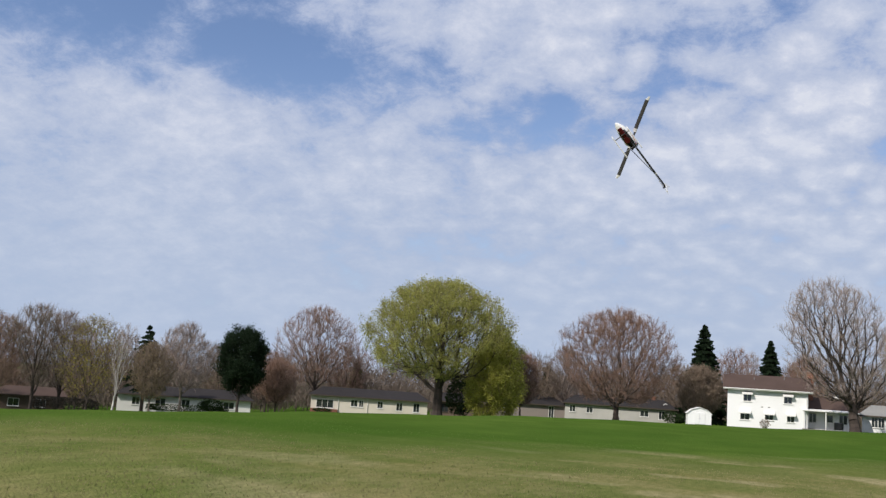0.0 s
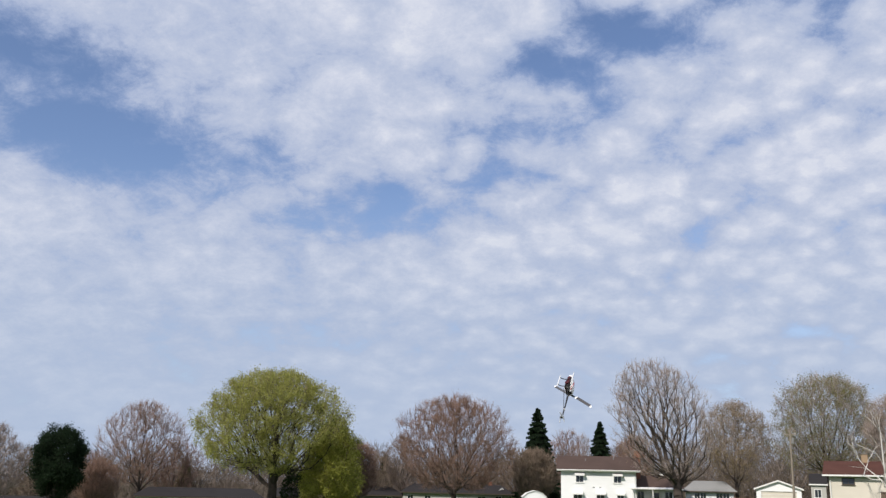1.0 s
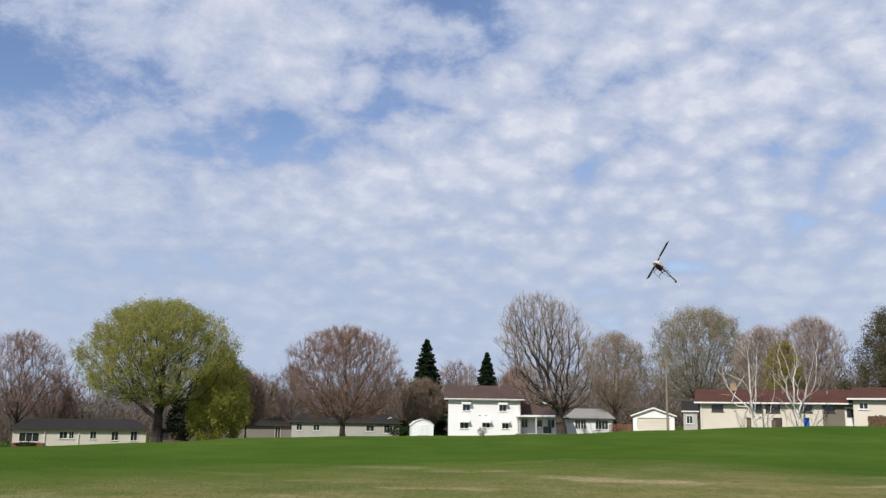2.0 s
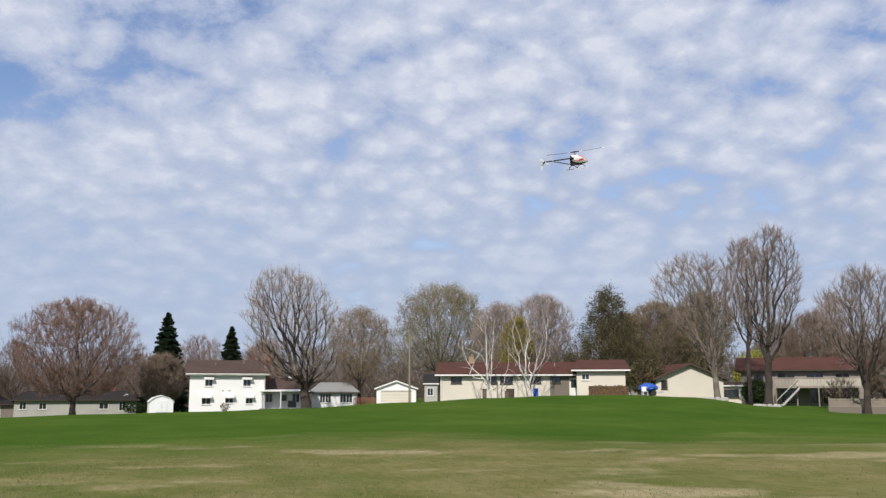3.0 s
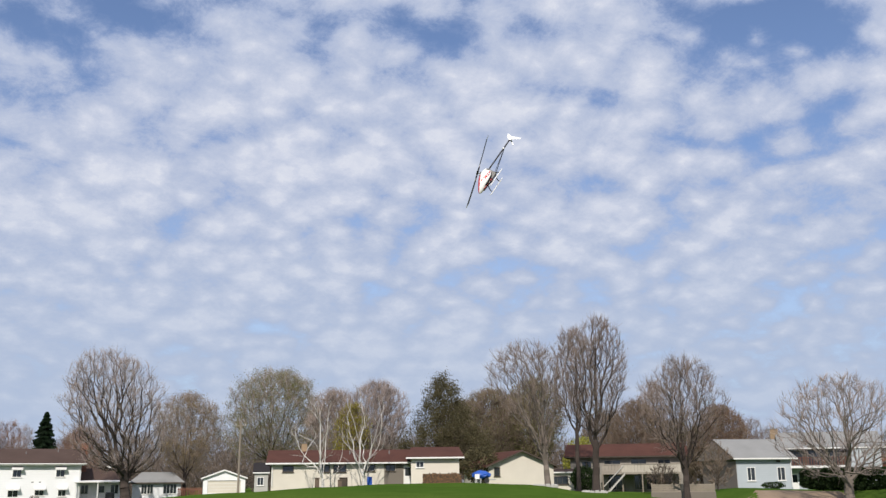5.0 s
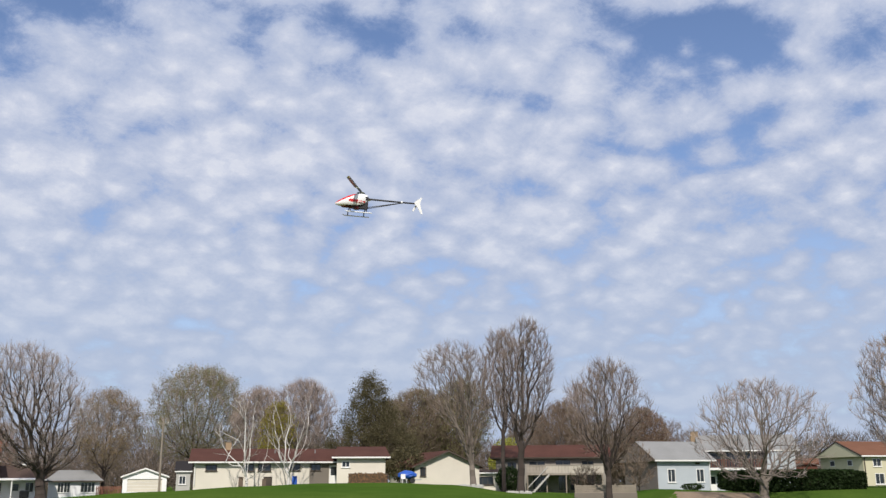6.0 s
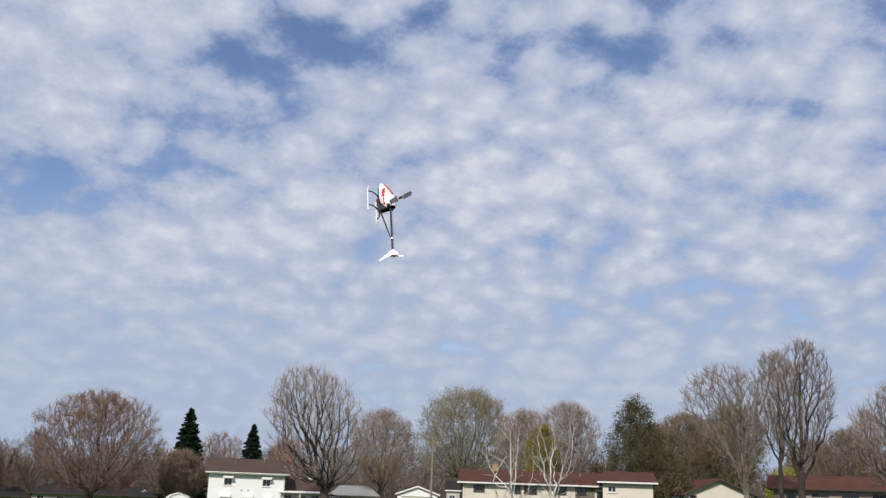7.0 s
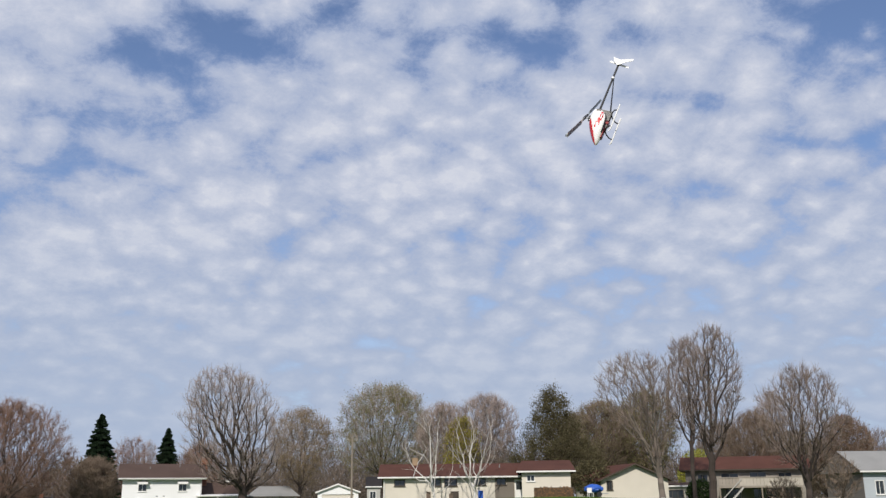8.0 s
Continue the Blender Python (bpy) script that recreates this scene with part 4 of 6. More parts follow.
        for k in (0.34, 0.68, 1.0):
            q = start + step * k + curl * math.sin(math.pi * k) + rng.normal(0, 0.022 * length, 3) * (k < 1)
            P[m], par_d = q, q - P[prev]
            D[m] = par_d / (np.linalg.norm(par_d) + 1e-9)
            L[m] = L[prev] + np.linalg.norm(par_d)
            par.append(prev)
            prev = m
            m += 1
    return P[:m], par, D[:m], top


def tree(label, az, r, height, width, bole, count=420, bark=BARK, twigs=TWIG_GREY, leaf=None, leaf_size=0.22, leaf_count=0, twig_count=9, twig_len=0.9,
         shape="round", lean=(0, 0), seed=1, trunk_r=None, limbs=5, category="tree", name="tree", turn=0.0, twig_w=0.022, droop=0.0, taper=0.56, shell=0.6, tuft=0.34):
    rng = np.random.default_rng(seed)
    P, par, D, top = skeleton(rng, height, width, bole, int(count * 1.9), lean, shape, limbs + 3, 0.35, shell)
    n = len(P)
    load = np.ones(n)
    order = list(range(n - 1, 0, -1))
    kids = np.zeros(n, int)
    for i in order:
        load[par[i]] += load[i]
        kids[par[i]] += 1
    r0 = trunk_r or 0.024 * height
    R = r0 * np.power(load / load[0], taper) * np.clip(load / 30.0, 0.45, 1.0) ** 0.5
    R = np.maximum(R, 0.0065)
    for i in range(0, top + 1):
        R[i] = r0 * (1.0 - 0.25 * i / top)
    R[0] = r0 * 1.35
    tk = Shape()
    verts, faces = [], []
    for i in range(1, n):
        j = par[i]
        a, b = P[j], P[i]
        d = b - a
        ln = np.linalg.norm(d)
        if ln < 1e-5:
            continue
        d = d / ln
        ref = np.array([0, 0, 1.0]) if abs(d[2]) < 0.9 else np.array([1.0, 0, 0])
        u = np.cross(d, ref)
        u /= np.linalg.norm(u)
        w = np.cross(d, u)
        sides = 8 if i <= top else (5 if R[i] > 0.06 else 3)
        ra = R[j] if i <= top or kids[j] == 1 else min(R[j], R[i] * 1.25)
        if i == 1:
            a = a - np.array([0, 0, 0.5])
        base = len(verts)
        for c, rad in ((a, ra), (b + d * min(0.02, ln * 0.1), R[i])):
            for k in range(sides):
                t = 2 * math.pi * k / sides
                verts.append(tuple(c + (u * math.cos(t) + w * math.sin(t)) * rad))
        for k in range(sides):
            faces.append((base + k, base + (k + 1) % sides, base + sides + (k + 1) % sides, base + sides + k))
    tk.add(verts, faces)
    ends = [i for i in range(top + 1, n) if kids[i] == 0 or R[i] < 0.04]
    E = np.array(ends)
    cr = Shape()
    # fine twigs: long thin blades fanned from the branch ends
    reps = np.repeat(E, max(2, int(twig_count * 0.42)))
    m = len(reps)
    out = D[reps] * 0.9 + rng.normal(0, 0.40, (m, 3)) + np.array([0, 0, 0.34 - droop])
    out /= np.linalg.norm(out, axis=1)[:, None]
    ln = twig_len * rng.uniform(0.45, 1.25, m)
    side = np.cross(out, rng.normal(0, 1, (m, 3)))
    side /= np.linalg.norm(side, axis=1)[:, None]
    a = P[reps] + rng.normal(0, 0.03, (m, 3))
    tip = a + out * ln[:, None]
    mid = a + out * (ln * 0.5)[:, None] + rng.normal(0, 0.05, (m, 3))
    V = np.stack([a + side * twig_w * 0.6, a - side * twig_w * 0.6, mid + side * twig_w * 0.45, mid - side * twig_w * 0.45, tip], 1).reshape(-1, 3)
    F = []
    for k in range(m):
        b = k * 5
        F.append((b, b + 1, b + 3, b + 2))
        F.append((b + 2, b + 3, b + 4))
    cr.add([tuple(p) for p in V], F, 0)
    if leaf and leaf_count:
        # leaves crowd on some twigs and leave others bare
        reps = np.repeat(E, rng.poisson(leaf_count * 0.45 * rng.gamma(0.8, 1.25, len(E))))
        m = len(reps)
        c = P[reps] + rng.normal(0, twig_len * tuft, (m, 3)) + D[reps] * twig_len * 0.3
        if droop:
            c[:, 2] -= np.abs(rng.normal(0, droop, m))
        u = rng.normal(0, 1, (m, 3))
        u /= np.linalg.norm(u, axis=1)[:, None]
        w = np.cross(u, rng.normal(0, 1, (m, 3)))
        w /= np.linalg.norm(w, axis=1)[:, None]
        s = (leaf_size * rng.uniform(0.55, 1.35, m))[:, None]
        V = np.stack([c - u * s * 0.6, c + w * s * 0.32, c + u * s * 0.6, c - w * s * 0.32], 1).reshape(-1, 3)
        cr.add([tuple(p) for p in V], [(4 * k, 4 * k + 1, 4 * k + 2, 4 * k + 3) for k in range(m)], 1)
    x, y = plan(az, r)
    t = thing(name, label, category, at=pose(x, y, ground_height(x, y), 0, 0, az + turn))
    part("trunk", tk, bark, t)
    part("crown", cr, [twigs, leaf] if leaf else twigs, t)
    return t


def conifer(label, az, r, height, width, clear=0.5, needle=NEEDLE, seed=1, ragged=0.13, layers=38, per=13, tip=1.0, name="conifer", round_top=False):
    """A straight stem with whorls of drooping boughs clad in needle sprays."""
    rng = np.random.default_rng(seed)
    st = Shape()
    st.tube([(0, 0, -0.5), (0, 0, height * 0.4), (0, 0, height)], [0.022 * height, 0.014 * height, 0.01], 8)
    cr, V, F = Shape(), [], []
    for i in range(layers):
        k = (i + 0.5) / layers
        z = clear + (height - clear) * min(0.99, max(0.0, k + rng.normal(0, ragged * 0.05)))
        if round_top:
            reach = width / 2 * min(1.0, 0.5 + 1.6 * k) * math.sqrt(max(0.02, 1 - max(0.0, (k - 0.35) / 0.68) ** 2))
        else:
            reach = width / 2 * (1 - k) ** 0.85 * tip + 0.10
        for j in range(per):
            a = 2 * math.pi * (j / per) + i * 2.4 + rng.uniform(-0.3, 0.3)
            ln = reach * rng.uniform(1 - 2.2 * ragged, 1 + ragged)
            rise = rng.uniform(-0.28, 0.12) if not round_top else rng.uniform(0.0, 0.5)
            d = np.array([math.cos(a), math.sin(a), rise])
            s = np.array([-math.sin(a), math.cos(a), 0.0])
            start = np.array([0, 0, min(height - 0.1, z + rng.uniform(-0.5, 0.5) * (height - clear) / layers)])
            st.tube([tuple(start), tuple(start + d * ln * 0.85)], [0.035, 0.008], 3)
            m = max(3, int(ln / 0.28))
            for q in range(m):
                f = (q + rng.uniform(0.2, 0.9)) / m
                c = start + d * ln * f + np.array([0, 0, -0.12 * ln * f * f])
                wdt = (0.62 * (1 - 0.5 * f) + 0.16) * rng.uniform(0.7, 1.3) * min(1.0, 0.15 + ln / 1.6)
                for sg in (-1, 1, 0):
                    e = c + s * sg * wdt + d * 0.32 * min(1.0, 0.3 + ln) + np.array([0, 0, rng.uniform(-0.22, 0.10)])
                    b = len(V)
                    g = np.array([rng.normal(0, 0.10), rng.normal(0, 0.10), 0.16 + rng.uniform(0, 0.14)])
                    V.extend([tuple(c - g * 0.6), tuple(c + g * 0.6), tuple(e + g * 0.15), tuple((c + e) / 2 - g * 0.9)])
                    F.append((b, b + 1, b + 2))
                    F.append((b, b + 2, b + 3))
    cr.add(V, F)
    x, y = plan(az, r)
    t = thing(name, label, "conifer", at=pose(x, y, ground_height(x, y), 0, 0, az))
    part("trunk", st, BARK, t)
    part("crown", cr, needle, t)
    return t


def shrub(label, az, r, width, depth, height, leaf, seed=1, leaves=2600, size=0.16, name="bush", category="bush", square=False):
    rng = np.random.default_rng(seed)
    s = Shape()
    V = []
    while len(V) < leaves * 4:
        u = rng.uniform(-1, 1, 3)
        z = (u[2] + 1) / 2
        q = (abs(u[0]) ** 4 + abs(u[1]) ** 4 + abs(u[2]) ** 6) if square else (u[0] ** 2 + u[1] ** 2 + u[2] ** 2)
        if q > 1.0 + 0.12 * math.sin(9 * u[0] + 4 * u[1]) or q < 0.35 or z < 0.02:
            continue
        c = np.array([u[0] * width / 2, u[1] * depth / 2, z * height])
        a = rng.normal(0, 1, 3)
        a /= np.linalg.norm(a)
        b = np.cross(a, rng.normal(0, 1, 3))
        b /= np.linalg.norm(b)
        k = size * rng.uniform(0.6, 1.4)
        V.extend([tuple(c - a * k * 0.6), tuple(c + b * k * 0.4), tuple(c + a * k * 0.6), tuple(c - b * k * 0.4)])
    s.add(V, [(4 * i, 4 * i + 1, 4 * i + 2, 4 * i + 3) for i in range(len(V) // 4)])
    x, y = plan(az, r)
    t = thing(name, label, category, at=pose(x, y, ground_height(x, y), 0, 0, az))
    part("foliage", s, leaf, t)
    st = Shape()
    for i in range(9):
        a = rng.uniform(-0.35, 0.35) * width
        st.tube([(a * 0.6, 0, -0.3), (a, rng.uniform(-0.2, 0.2) * depth, height * 0.75)], [0.035, 0.01], 4)
    part("stems", st, BARK, t)
    return t


def build_trees():
    # the great spring-green tree and the leafy one beside it
    tree("large spreading tree in fresh yellow-green spring leaf", 18.0, 125, 17.9, 19.0, 4.5, 1100, BARK, TWIG_BROWN, LEAF_SPRING, 0.16, 48, 4, 0.9, "round", (-0.3, 0), 11, 0.66, 8, droop=0.1, shell=0.85, tuft=0.34, taper=0.5)
    tree("leafy yellow-green tree hanging to the ground", 14.6, 124, 10.6, 7.4, 0.9, 240, BARK, TWIG_BROWN, LEAF_LIME, 0.19, 80, 3, 1.0, "round", (0.2, 0), 12, 0.2, 6, droop=0.4, tuft=0.34)
    # bare maples
    tree("round bare maple with red-brown buds", 7.3, 140, 15.9, 16.6, 2.2, 1200, BARK, TWIG_RED, BUD_RED, 0.11, 7, 12, 1.0, "round", (0, 0), 21, 0.45, 9)
    tree("tall bare maple with pale budding twigs", -5.86, 118, 17.2, 13.0, 2.7, 800, BARK, TWIG_PALE, BUD_TAN, 0.09, 4, 8, 1.0, "oval", (-3.0, 0), 22, 0.62, 6, taper=0.5, shell=0.4)
    tree("budding tree with tan and yellowish haze of twigs", -9.0, 140, 14.0, 9.4, 3.0, 560, BARK, TWIG_PALE, BUD_TAN, 0.13, 18, 8, 1.0, "oval", (0, 0), 23, 0.26, 5)
    tree("broad oak just coming into olive leaf", -14.0, 150, 18.4, 16.4, 4.0, 900, BARK, TWIG_PALE, BUD_OLIVE, 0.14, 22, 8, 1.2, "round", (0, 0), 24, 0.45, 6)
    tree("white-barked birch with bare branches", -16.95, 95, 9.2, 5.6, 0.8, 30, BIRCH_BARK, TWIG_GREY, None, 0.1, 0, 5, 0.7, "oval", (-0.6, 0), 25, 0.15, 2, twig_w=0.02, taper=0.46)
    tree("white-barked birch with crooked bare limbs", -19.35, 96, 9.6, 5.8, 1.0, 32, BIRCH_BARK, TWIG_GREY, None, 0.1, 0, 5, 0.7, "wide", (-0.4, 0), 26, 0.16, 2, twig_w=0.02, taper=0.46)
    tree("pale bare birch crown behind the ranch house", -20.1, 128, 13.3, 8.2, 3.0, 714, PALE_BARK, TWIG_PALE, None, 0.1, 0, 11, 1.1, "oval", (0, 0), 27, 0.2, 5)
    tree("pale bare tree behind the ranch house", -17.5, 132, 13.0, 7.0, 3.0, 612, PALE_BARK, TWIG_PALE, BUD_TAN, 0.12, 4, 10, 1.1, "oval", (0, 0), 28, 0.2, 5)
    tree("small yellow-budded tree behind the birches", -18.6, 122, 10.0, 4.4, 2.0, 220, BARK, TWIG_BROWN, BUD_YELLOW, 0.2, 9, 6, 0.8, "oval", (0, 0), 29, 0.14, 4)
    tree("bare leaning tree with dark trunk beside the outbuilding", -30.3, 92, 13.6, 8.0, 3.0, 340, PALE_BARK, TWIG_GREY, BUD_TAN, 0.07, 2, 8, 0.9, "fan", (-2.0, 0), 31, 0.30, 4, taper=0.52)
    tree("tall slender bare tree behind the outbuilding", -32.1, 106, 18.0, 5.6, 6.5, 300, BARK, TWIG_GREY, BUD_TAN, 0.07, 2, 8, 0.9, "oval", (0, 0), 32, 0.24, 3, taper=0.52)
    tree("tall slender-crowned bare tree on the lawn", -33.1, 90, 16.2, 6.4, 4.6, 380, BARK, TWIG_GREY, BUD_TAN, 0.07, 2, 8, 0.9, "oval", (0.8, 0), 33, 0.36, 4, taper=0.52)
    tree("bare tree with rounded twiggy top", -38.25, 88, 12.4, 7.2, 3.0, 400, BARK, TWIG_GREY, BUD_TAN, 0.08, 3, 8, 0.9, "oval", (0.2, 0), 34, 0.30, 4, taper=0.52)
    tree("wide low bare tree with spreading limbs", -46.9, 79.6, 9.4, 11.2, 1.6, 420, PALE_BARK, TWIG_PALE, None, 0.1, 0, 9, 0.7, "wide", (0.1, 0), 35, 0.40, 7, taper=0.54, shell=0.8)
    tree("large bare tree with dense grey twigs", -54.6, 86, 12.6, 7.6, 2.6, 420, BARK, TWIG_PALE, None, 0.1, 0, 10, 0.8, "oval", (0, 0), 36, 0.30, 5)
    # behind the houses
    tree("brown bare tree behind the outbuilding", -26.9, 138, 13.2, 9.0, 3.0, 816, BARK, TWIG_BROWN, BUD_OLIVE, 0.14, 5, 11, 1.1, "oval", (0, 0), 41, 0.26, 5)
    tree("olive budding tree behind the outbuilding", -29.6, 140, 15.0, 9.0, 3.0, 816, BARK, TWIG_BROWN, BUD_OLIVE, 0.18, 7, 9, 1.1, "oval", (0, 0), 42, 0.26, 5)
    tree("brown bare tree behind the red-roofed house", -35.6, 138, 12.5, 8.0, 2.0, 714, BARK, TWIG_BROWN, BUD_RED, 0.12, 4, 11, 1.1, "oval", (0, 0), 43, 0.22, 5)
    for k, (az, hgt) in enumerate(((-25.4, 12.5), (-28.2, 14.0), (-33.7, 12.5), (-37.6, 11.5), (-39.2, 10.0))):
        tree("brown bare tree in the back row behind the houses", az, 150 + 3 * k, hgt, 9.0, 2.0, 700, BARK, TWIG_BROWN, BUD_TAN, 0.1, 2, 11, 1.0, "oval", (0, 0), 101 + k, 0.22, 9)
    tree("pale slender tree behind the red-roofed house", -36.7, 142, 16.0, 5.0, 4.0, 260, PALE_BARK, TWIG_PALE, None, 0.1, 0, 9, 1.0, "fan", (0, 0), 44, 0.18, 4)
    tree("brown-leaved oak behind the pale blue house", -40.4, 126, 10.2, 7.0, 1.6, 612, BARK, TWIG_BROWN, BUD_RED, 0.16, 7, 9, 0.9, "oval", (0, 0), 45, 0.2, 5)
    tree("small bare tree far behind the blue house", -42.0, 175, 12.6, 7.5, 3.0, 300, BARK, TWIG_GREY, None, 0.1, 0, 9, 1.0, "round", (0, 0), 46, 0.2, 5)
    shrub("bright yellow-green bush in spring leaf", -32.4, 132, 5.8, 3.4, 7.4, LEAF_LIME, 47, 4600, 0.22)
    # left-hand row
    tree("bare maple with pinkish twigs behind the cream house", 25.5, 158, 17.0, 12.6, 4.0, 632, BARK, TWIG_RED, BUD_TAN, 0.10, 2, 10, 1.2, "oval", (0, 0), 51, 0.34, 6)
    tree("small reddish bare tree standing near the cream house", 27.7, 138, 7.4, 5.6, 1.2, 510, BARK, TWIG_RED, BUD_RED, 0.12, 4, 9, 0.9, "oval", (0, 0), 52, 0.14, 5)
    tree("pale grey bare tree with rounded crown", 33.2, 140, 12.4, 7.6, 3.0, 469, PALE_BARK, TWIG_PALE, None, 0.1, 0, 11, 1.0, "round", (0, 0), 53, 0.22, 5)
    tree("yellow-green budding tree among bare ones", 38.3, 138, 12.6, 9.8, 1.8, 469, BARK, TWIG_BROWN, BUD_YELLOW, 0.18, 4, 7, 1.0, "oval", (0, 0), 54, 0.2, 5)
    tree("slender white birch in the tree row", 36.9, 134, 11.5, 3.6, 2.0, 110, BIRCH_BARK, TWIG_PALE, None, 0.1, 0, 6, 0.8, "fan", (0.8, 0), 55, 0.13, 4)
    tree("small bare tree before the low white house", 34.9, 132, 9.0, 5.4, 1.5, 442, PALE_BARK, TWIG_BROWN, BUD_TAN, 0.12, 4, 9, 0.9, "oval", (0, 0), 56, 0.14, 5)
    tree("tall bare tree with dark limbs", 41.2, 140, 14.3, 8.0, 3.0, 428, BARK, TWIG_BROWN, None, 0.1, 0, 9, 1.1, "fan", (0, 0), 57, 0.24, 5)
    tree("tall bare tree with crooked dark limbs", 39.8, 146, 14.0, 7.4, 3.0, 387, BARK, TWIG_GREY, None, 0.1, 0, 8, 1.1, "oval", (0, 0), 58, 0.24, 5)
    tree("dense brown bare tree in the row of trees", 43.6, 142, 13.2, 9.4, 2.0, 489, BARK, TWIG_RED, BUD_TAN, 0.12, 4, 11, 1.1, "oval", (0, 0), 59, 0.22, 5)
    tree("brown bare tree at the end of the row", 46.8, 145, 13.5, 9.4, 2.0, 428, BARK, TWIG_RED, None, 0.12, 0, 11, 1.1, "oval", (0, 0), 60, 0.22, 5)
    tree("small brown bare tree beside the low grey house", 13.0, 134, 8.8, 5.4, 1.4, 476, BARK, TWIG_RED, BUD_RED, 0.10, 3, 10, 0.9, "oval", (0, 0), 61, 0.13, 5)
    tree("bare brown tree beside the round maple", 10.4, 165, 12.0, 6.5, 2.5, 326, BARK, TWIG_GREY, None, 0.1, 0, 9, 1.1, "oval", (0, 0), 62, 0.2, 5)
    tree("bare brown tree beyond the white house", 0.6, 172, 13.2, 7.0, 3.0, 326, BARK, TWIG_RED, None, 0.1, 0, 9, 1.1, "round", (0, 0), 63, 0.2, 5)
    tree("thin pale tree beyond the white house", -0.35, 178, 13.0, 3.0, 4.0, 120, PALE_BARK, TWIG_PALE, None, 0.1, 0, 7, 1.1, "fan", (0, 0), 64, 0.14, 4)
    tree("brown bare tree behind the wing", -3.3, 165, 11.5, 7.0, 2.0, 544, BARK, TWIG_RED, BUD_RED, 0.1, 3, 10, 1.1, "oval", (0, 0), 65, 0.2, 5)
    tree("bare brown tree before the dark spruce", 2.5, 150, 8.6, 6.4, 1.0, 646, BARK, TWIG_BROWN, None, 0.1, 0, 14, 1.0, "oval", (0, 0), 66, 0.16, 5)
    for k, (az, hgt, twig) in enumerate(((23.6, 12.0, TWIG_RED), (28.3, 10.5, TWIG_RED), (31.0, 11.5, TWIG_BROWN), (34.3, 11.0, TWIG_RED), (36.6, 13.0, TWIG_BROWN), (38.9, 14.0, TWIG_RED), (42.4, 14.5, TWIG_RED), (45.2, 14.0, TWIG_RED), (12.0, 9.5, TWIG_BROWN), (3.6, 10.0, TWIG_BROWN))):
        tree("reddish-brown bare tree in the back row behind the low houses", az, 166 + 2 * (k % 4), hgt, 8.6, 2.0, 330, BARK, twig, BUD_RED, 0.1, 2, 10, 1.0, "oval", (0, 0), 121 + k, 0.2, 5)
    # conifers
    conifer("tall dark spruce beyond the low houses", 2.33, 160, 16.3, 8.8, 1.0, NEEDLE, 71, 0.13)
    conifer("dark narrow spruce behind the white house", -1.36, 172, 15.0, 7.8, 1.0, NEEDLE, 72, 0.13)
    tree("rounded dark pine with a clear stem", 29.9, 130, 11.4, 6.6, 2.4, 130, BARK, NEEDLE, NEEDLE, 0.17, 190, 5, 0.8, "oval", (0, 0), 73, 0.2, 5, category="conifer", name="conifer", tuft=0.42)
    conifer("ragged dark pine with open boughs", 35.3, 150, 13.2, 6.2, 3.6, NEEDLE, 74, 0.42, 22, 7)
    tree("broad olive-green pine behind the ranch house", -24.2, 124, 13.8, 12.6, 1.6, 260, BARK, NEEDLE_OLIVE, NEEDLE_OLIVE, 0.17, 62, 8, 0.9, "cone", (-0.3, 0), 75, 0.3, 7, category="conifer", name="conifer", tuft=0.45)
    conifer("small dark spruce far behind the low house", 11.45, 190, 10.2, 5.0, 1.0, NEEDLE, 76)
    conifer("small dark conifer behind the cream house", 23.0, 172, 9.0, 5.0, 1.0, NEEDLE_OLIVE, 77)
    # bushes and hedges
    shrub("long dark green clipped hedge", -48.35, 85, 11.6, 1.8, 1.75, HEDGE_LEAF, 81, 21000, 0.20, "hedge", "hedge", True)
    shrub("dark green shrub beneath the deck", -32.4, 112, 3.2, 2.0, 3.0, HEDGE_LEAF, 82, 3000, 0.18)
    shrub("dark evergreen bush beside the white shed", 4.0, 134, 3.2, 2.0, 1.5, HEDGE_LEAF, 83, 1300, 0.15)
    shrub("dark shrub under the green tree", 16.6, 131, 4.6, 3.4, 5.6, HEDGE_LEAF, 84, 3600, 0.2)
    shrub("low dark hedge before the low white house", 32.7, 146, 12.0, 1.8, 1.0, HEDGE_LEAF, 85, 3000, 0.17, "hedge", "hedge", True)
    shrub("round dark bush before the low white house", 31.4, 144, 4.2, 2.4, 1.9, HEDGE_LEAF, 86, 1500, 0.17)
    shrub("dark hedge before the bare trees", 39.4, 144, 9.0, 2.2, 1.8, SHADE_WOOD, 87, 2600, 0.17, "hedge", "hedge", True)
    shrub("small thin shrub against the white wall", -1.1, 128.6, 1.4, 0.8, 1.2, TWIG_BROWN, 88, 260, 0.12)
    shrub("low green shrubs below the picture window", 24.9, 148.5, 3.2, 1.0, 0.7, HEDGE_LEAF, 89, 700, 0.14)
    tree("twiggy bare brown bush beside the weathered gable", -40.0, 100, 4.6, 3.4, 0.5, 110, BARK, TWIG_BROWN, None, 0.1, 0, 8, 0.6, "oval", (0, 0), 91, 0.07, 5, category="bush", name="bush")
    shrub("low dark green shrub at the foot of the blue house", -43.0, 102, 2.4, 1.0, 0.7, HEDGE_LEAF, 92, 900, 0.12)
    tree("bare tangled bush beside the retaining wall", -36.9, 95, 2.6, 3.0, 0.3, 90, BARK, TWIG_BROWN, None, 0.1, 0, 8, 0.5, "round", (0, 0), 93, 0.05, 5, category="bush", name="bush")
    shrub("dark conifer hedge behind the tarpaulin", -26.3, 112, 4.6, 3.0, 4.2, NEEDLE_OLIVE, 90, 2600, 0.22)


build_trees()


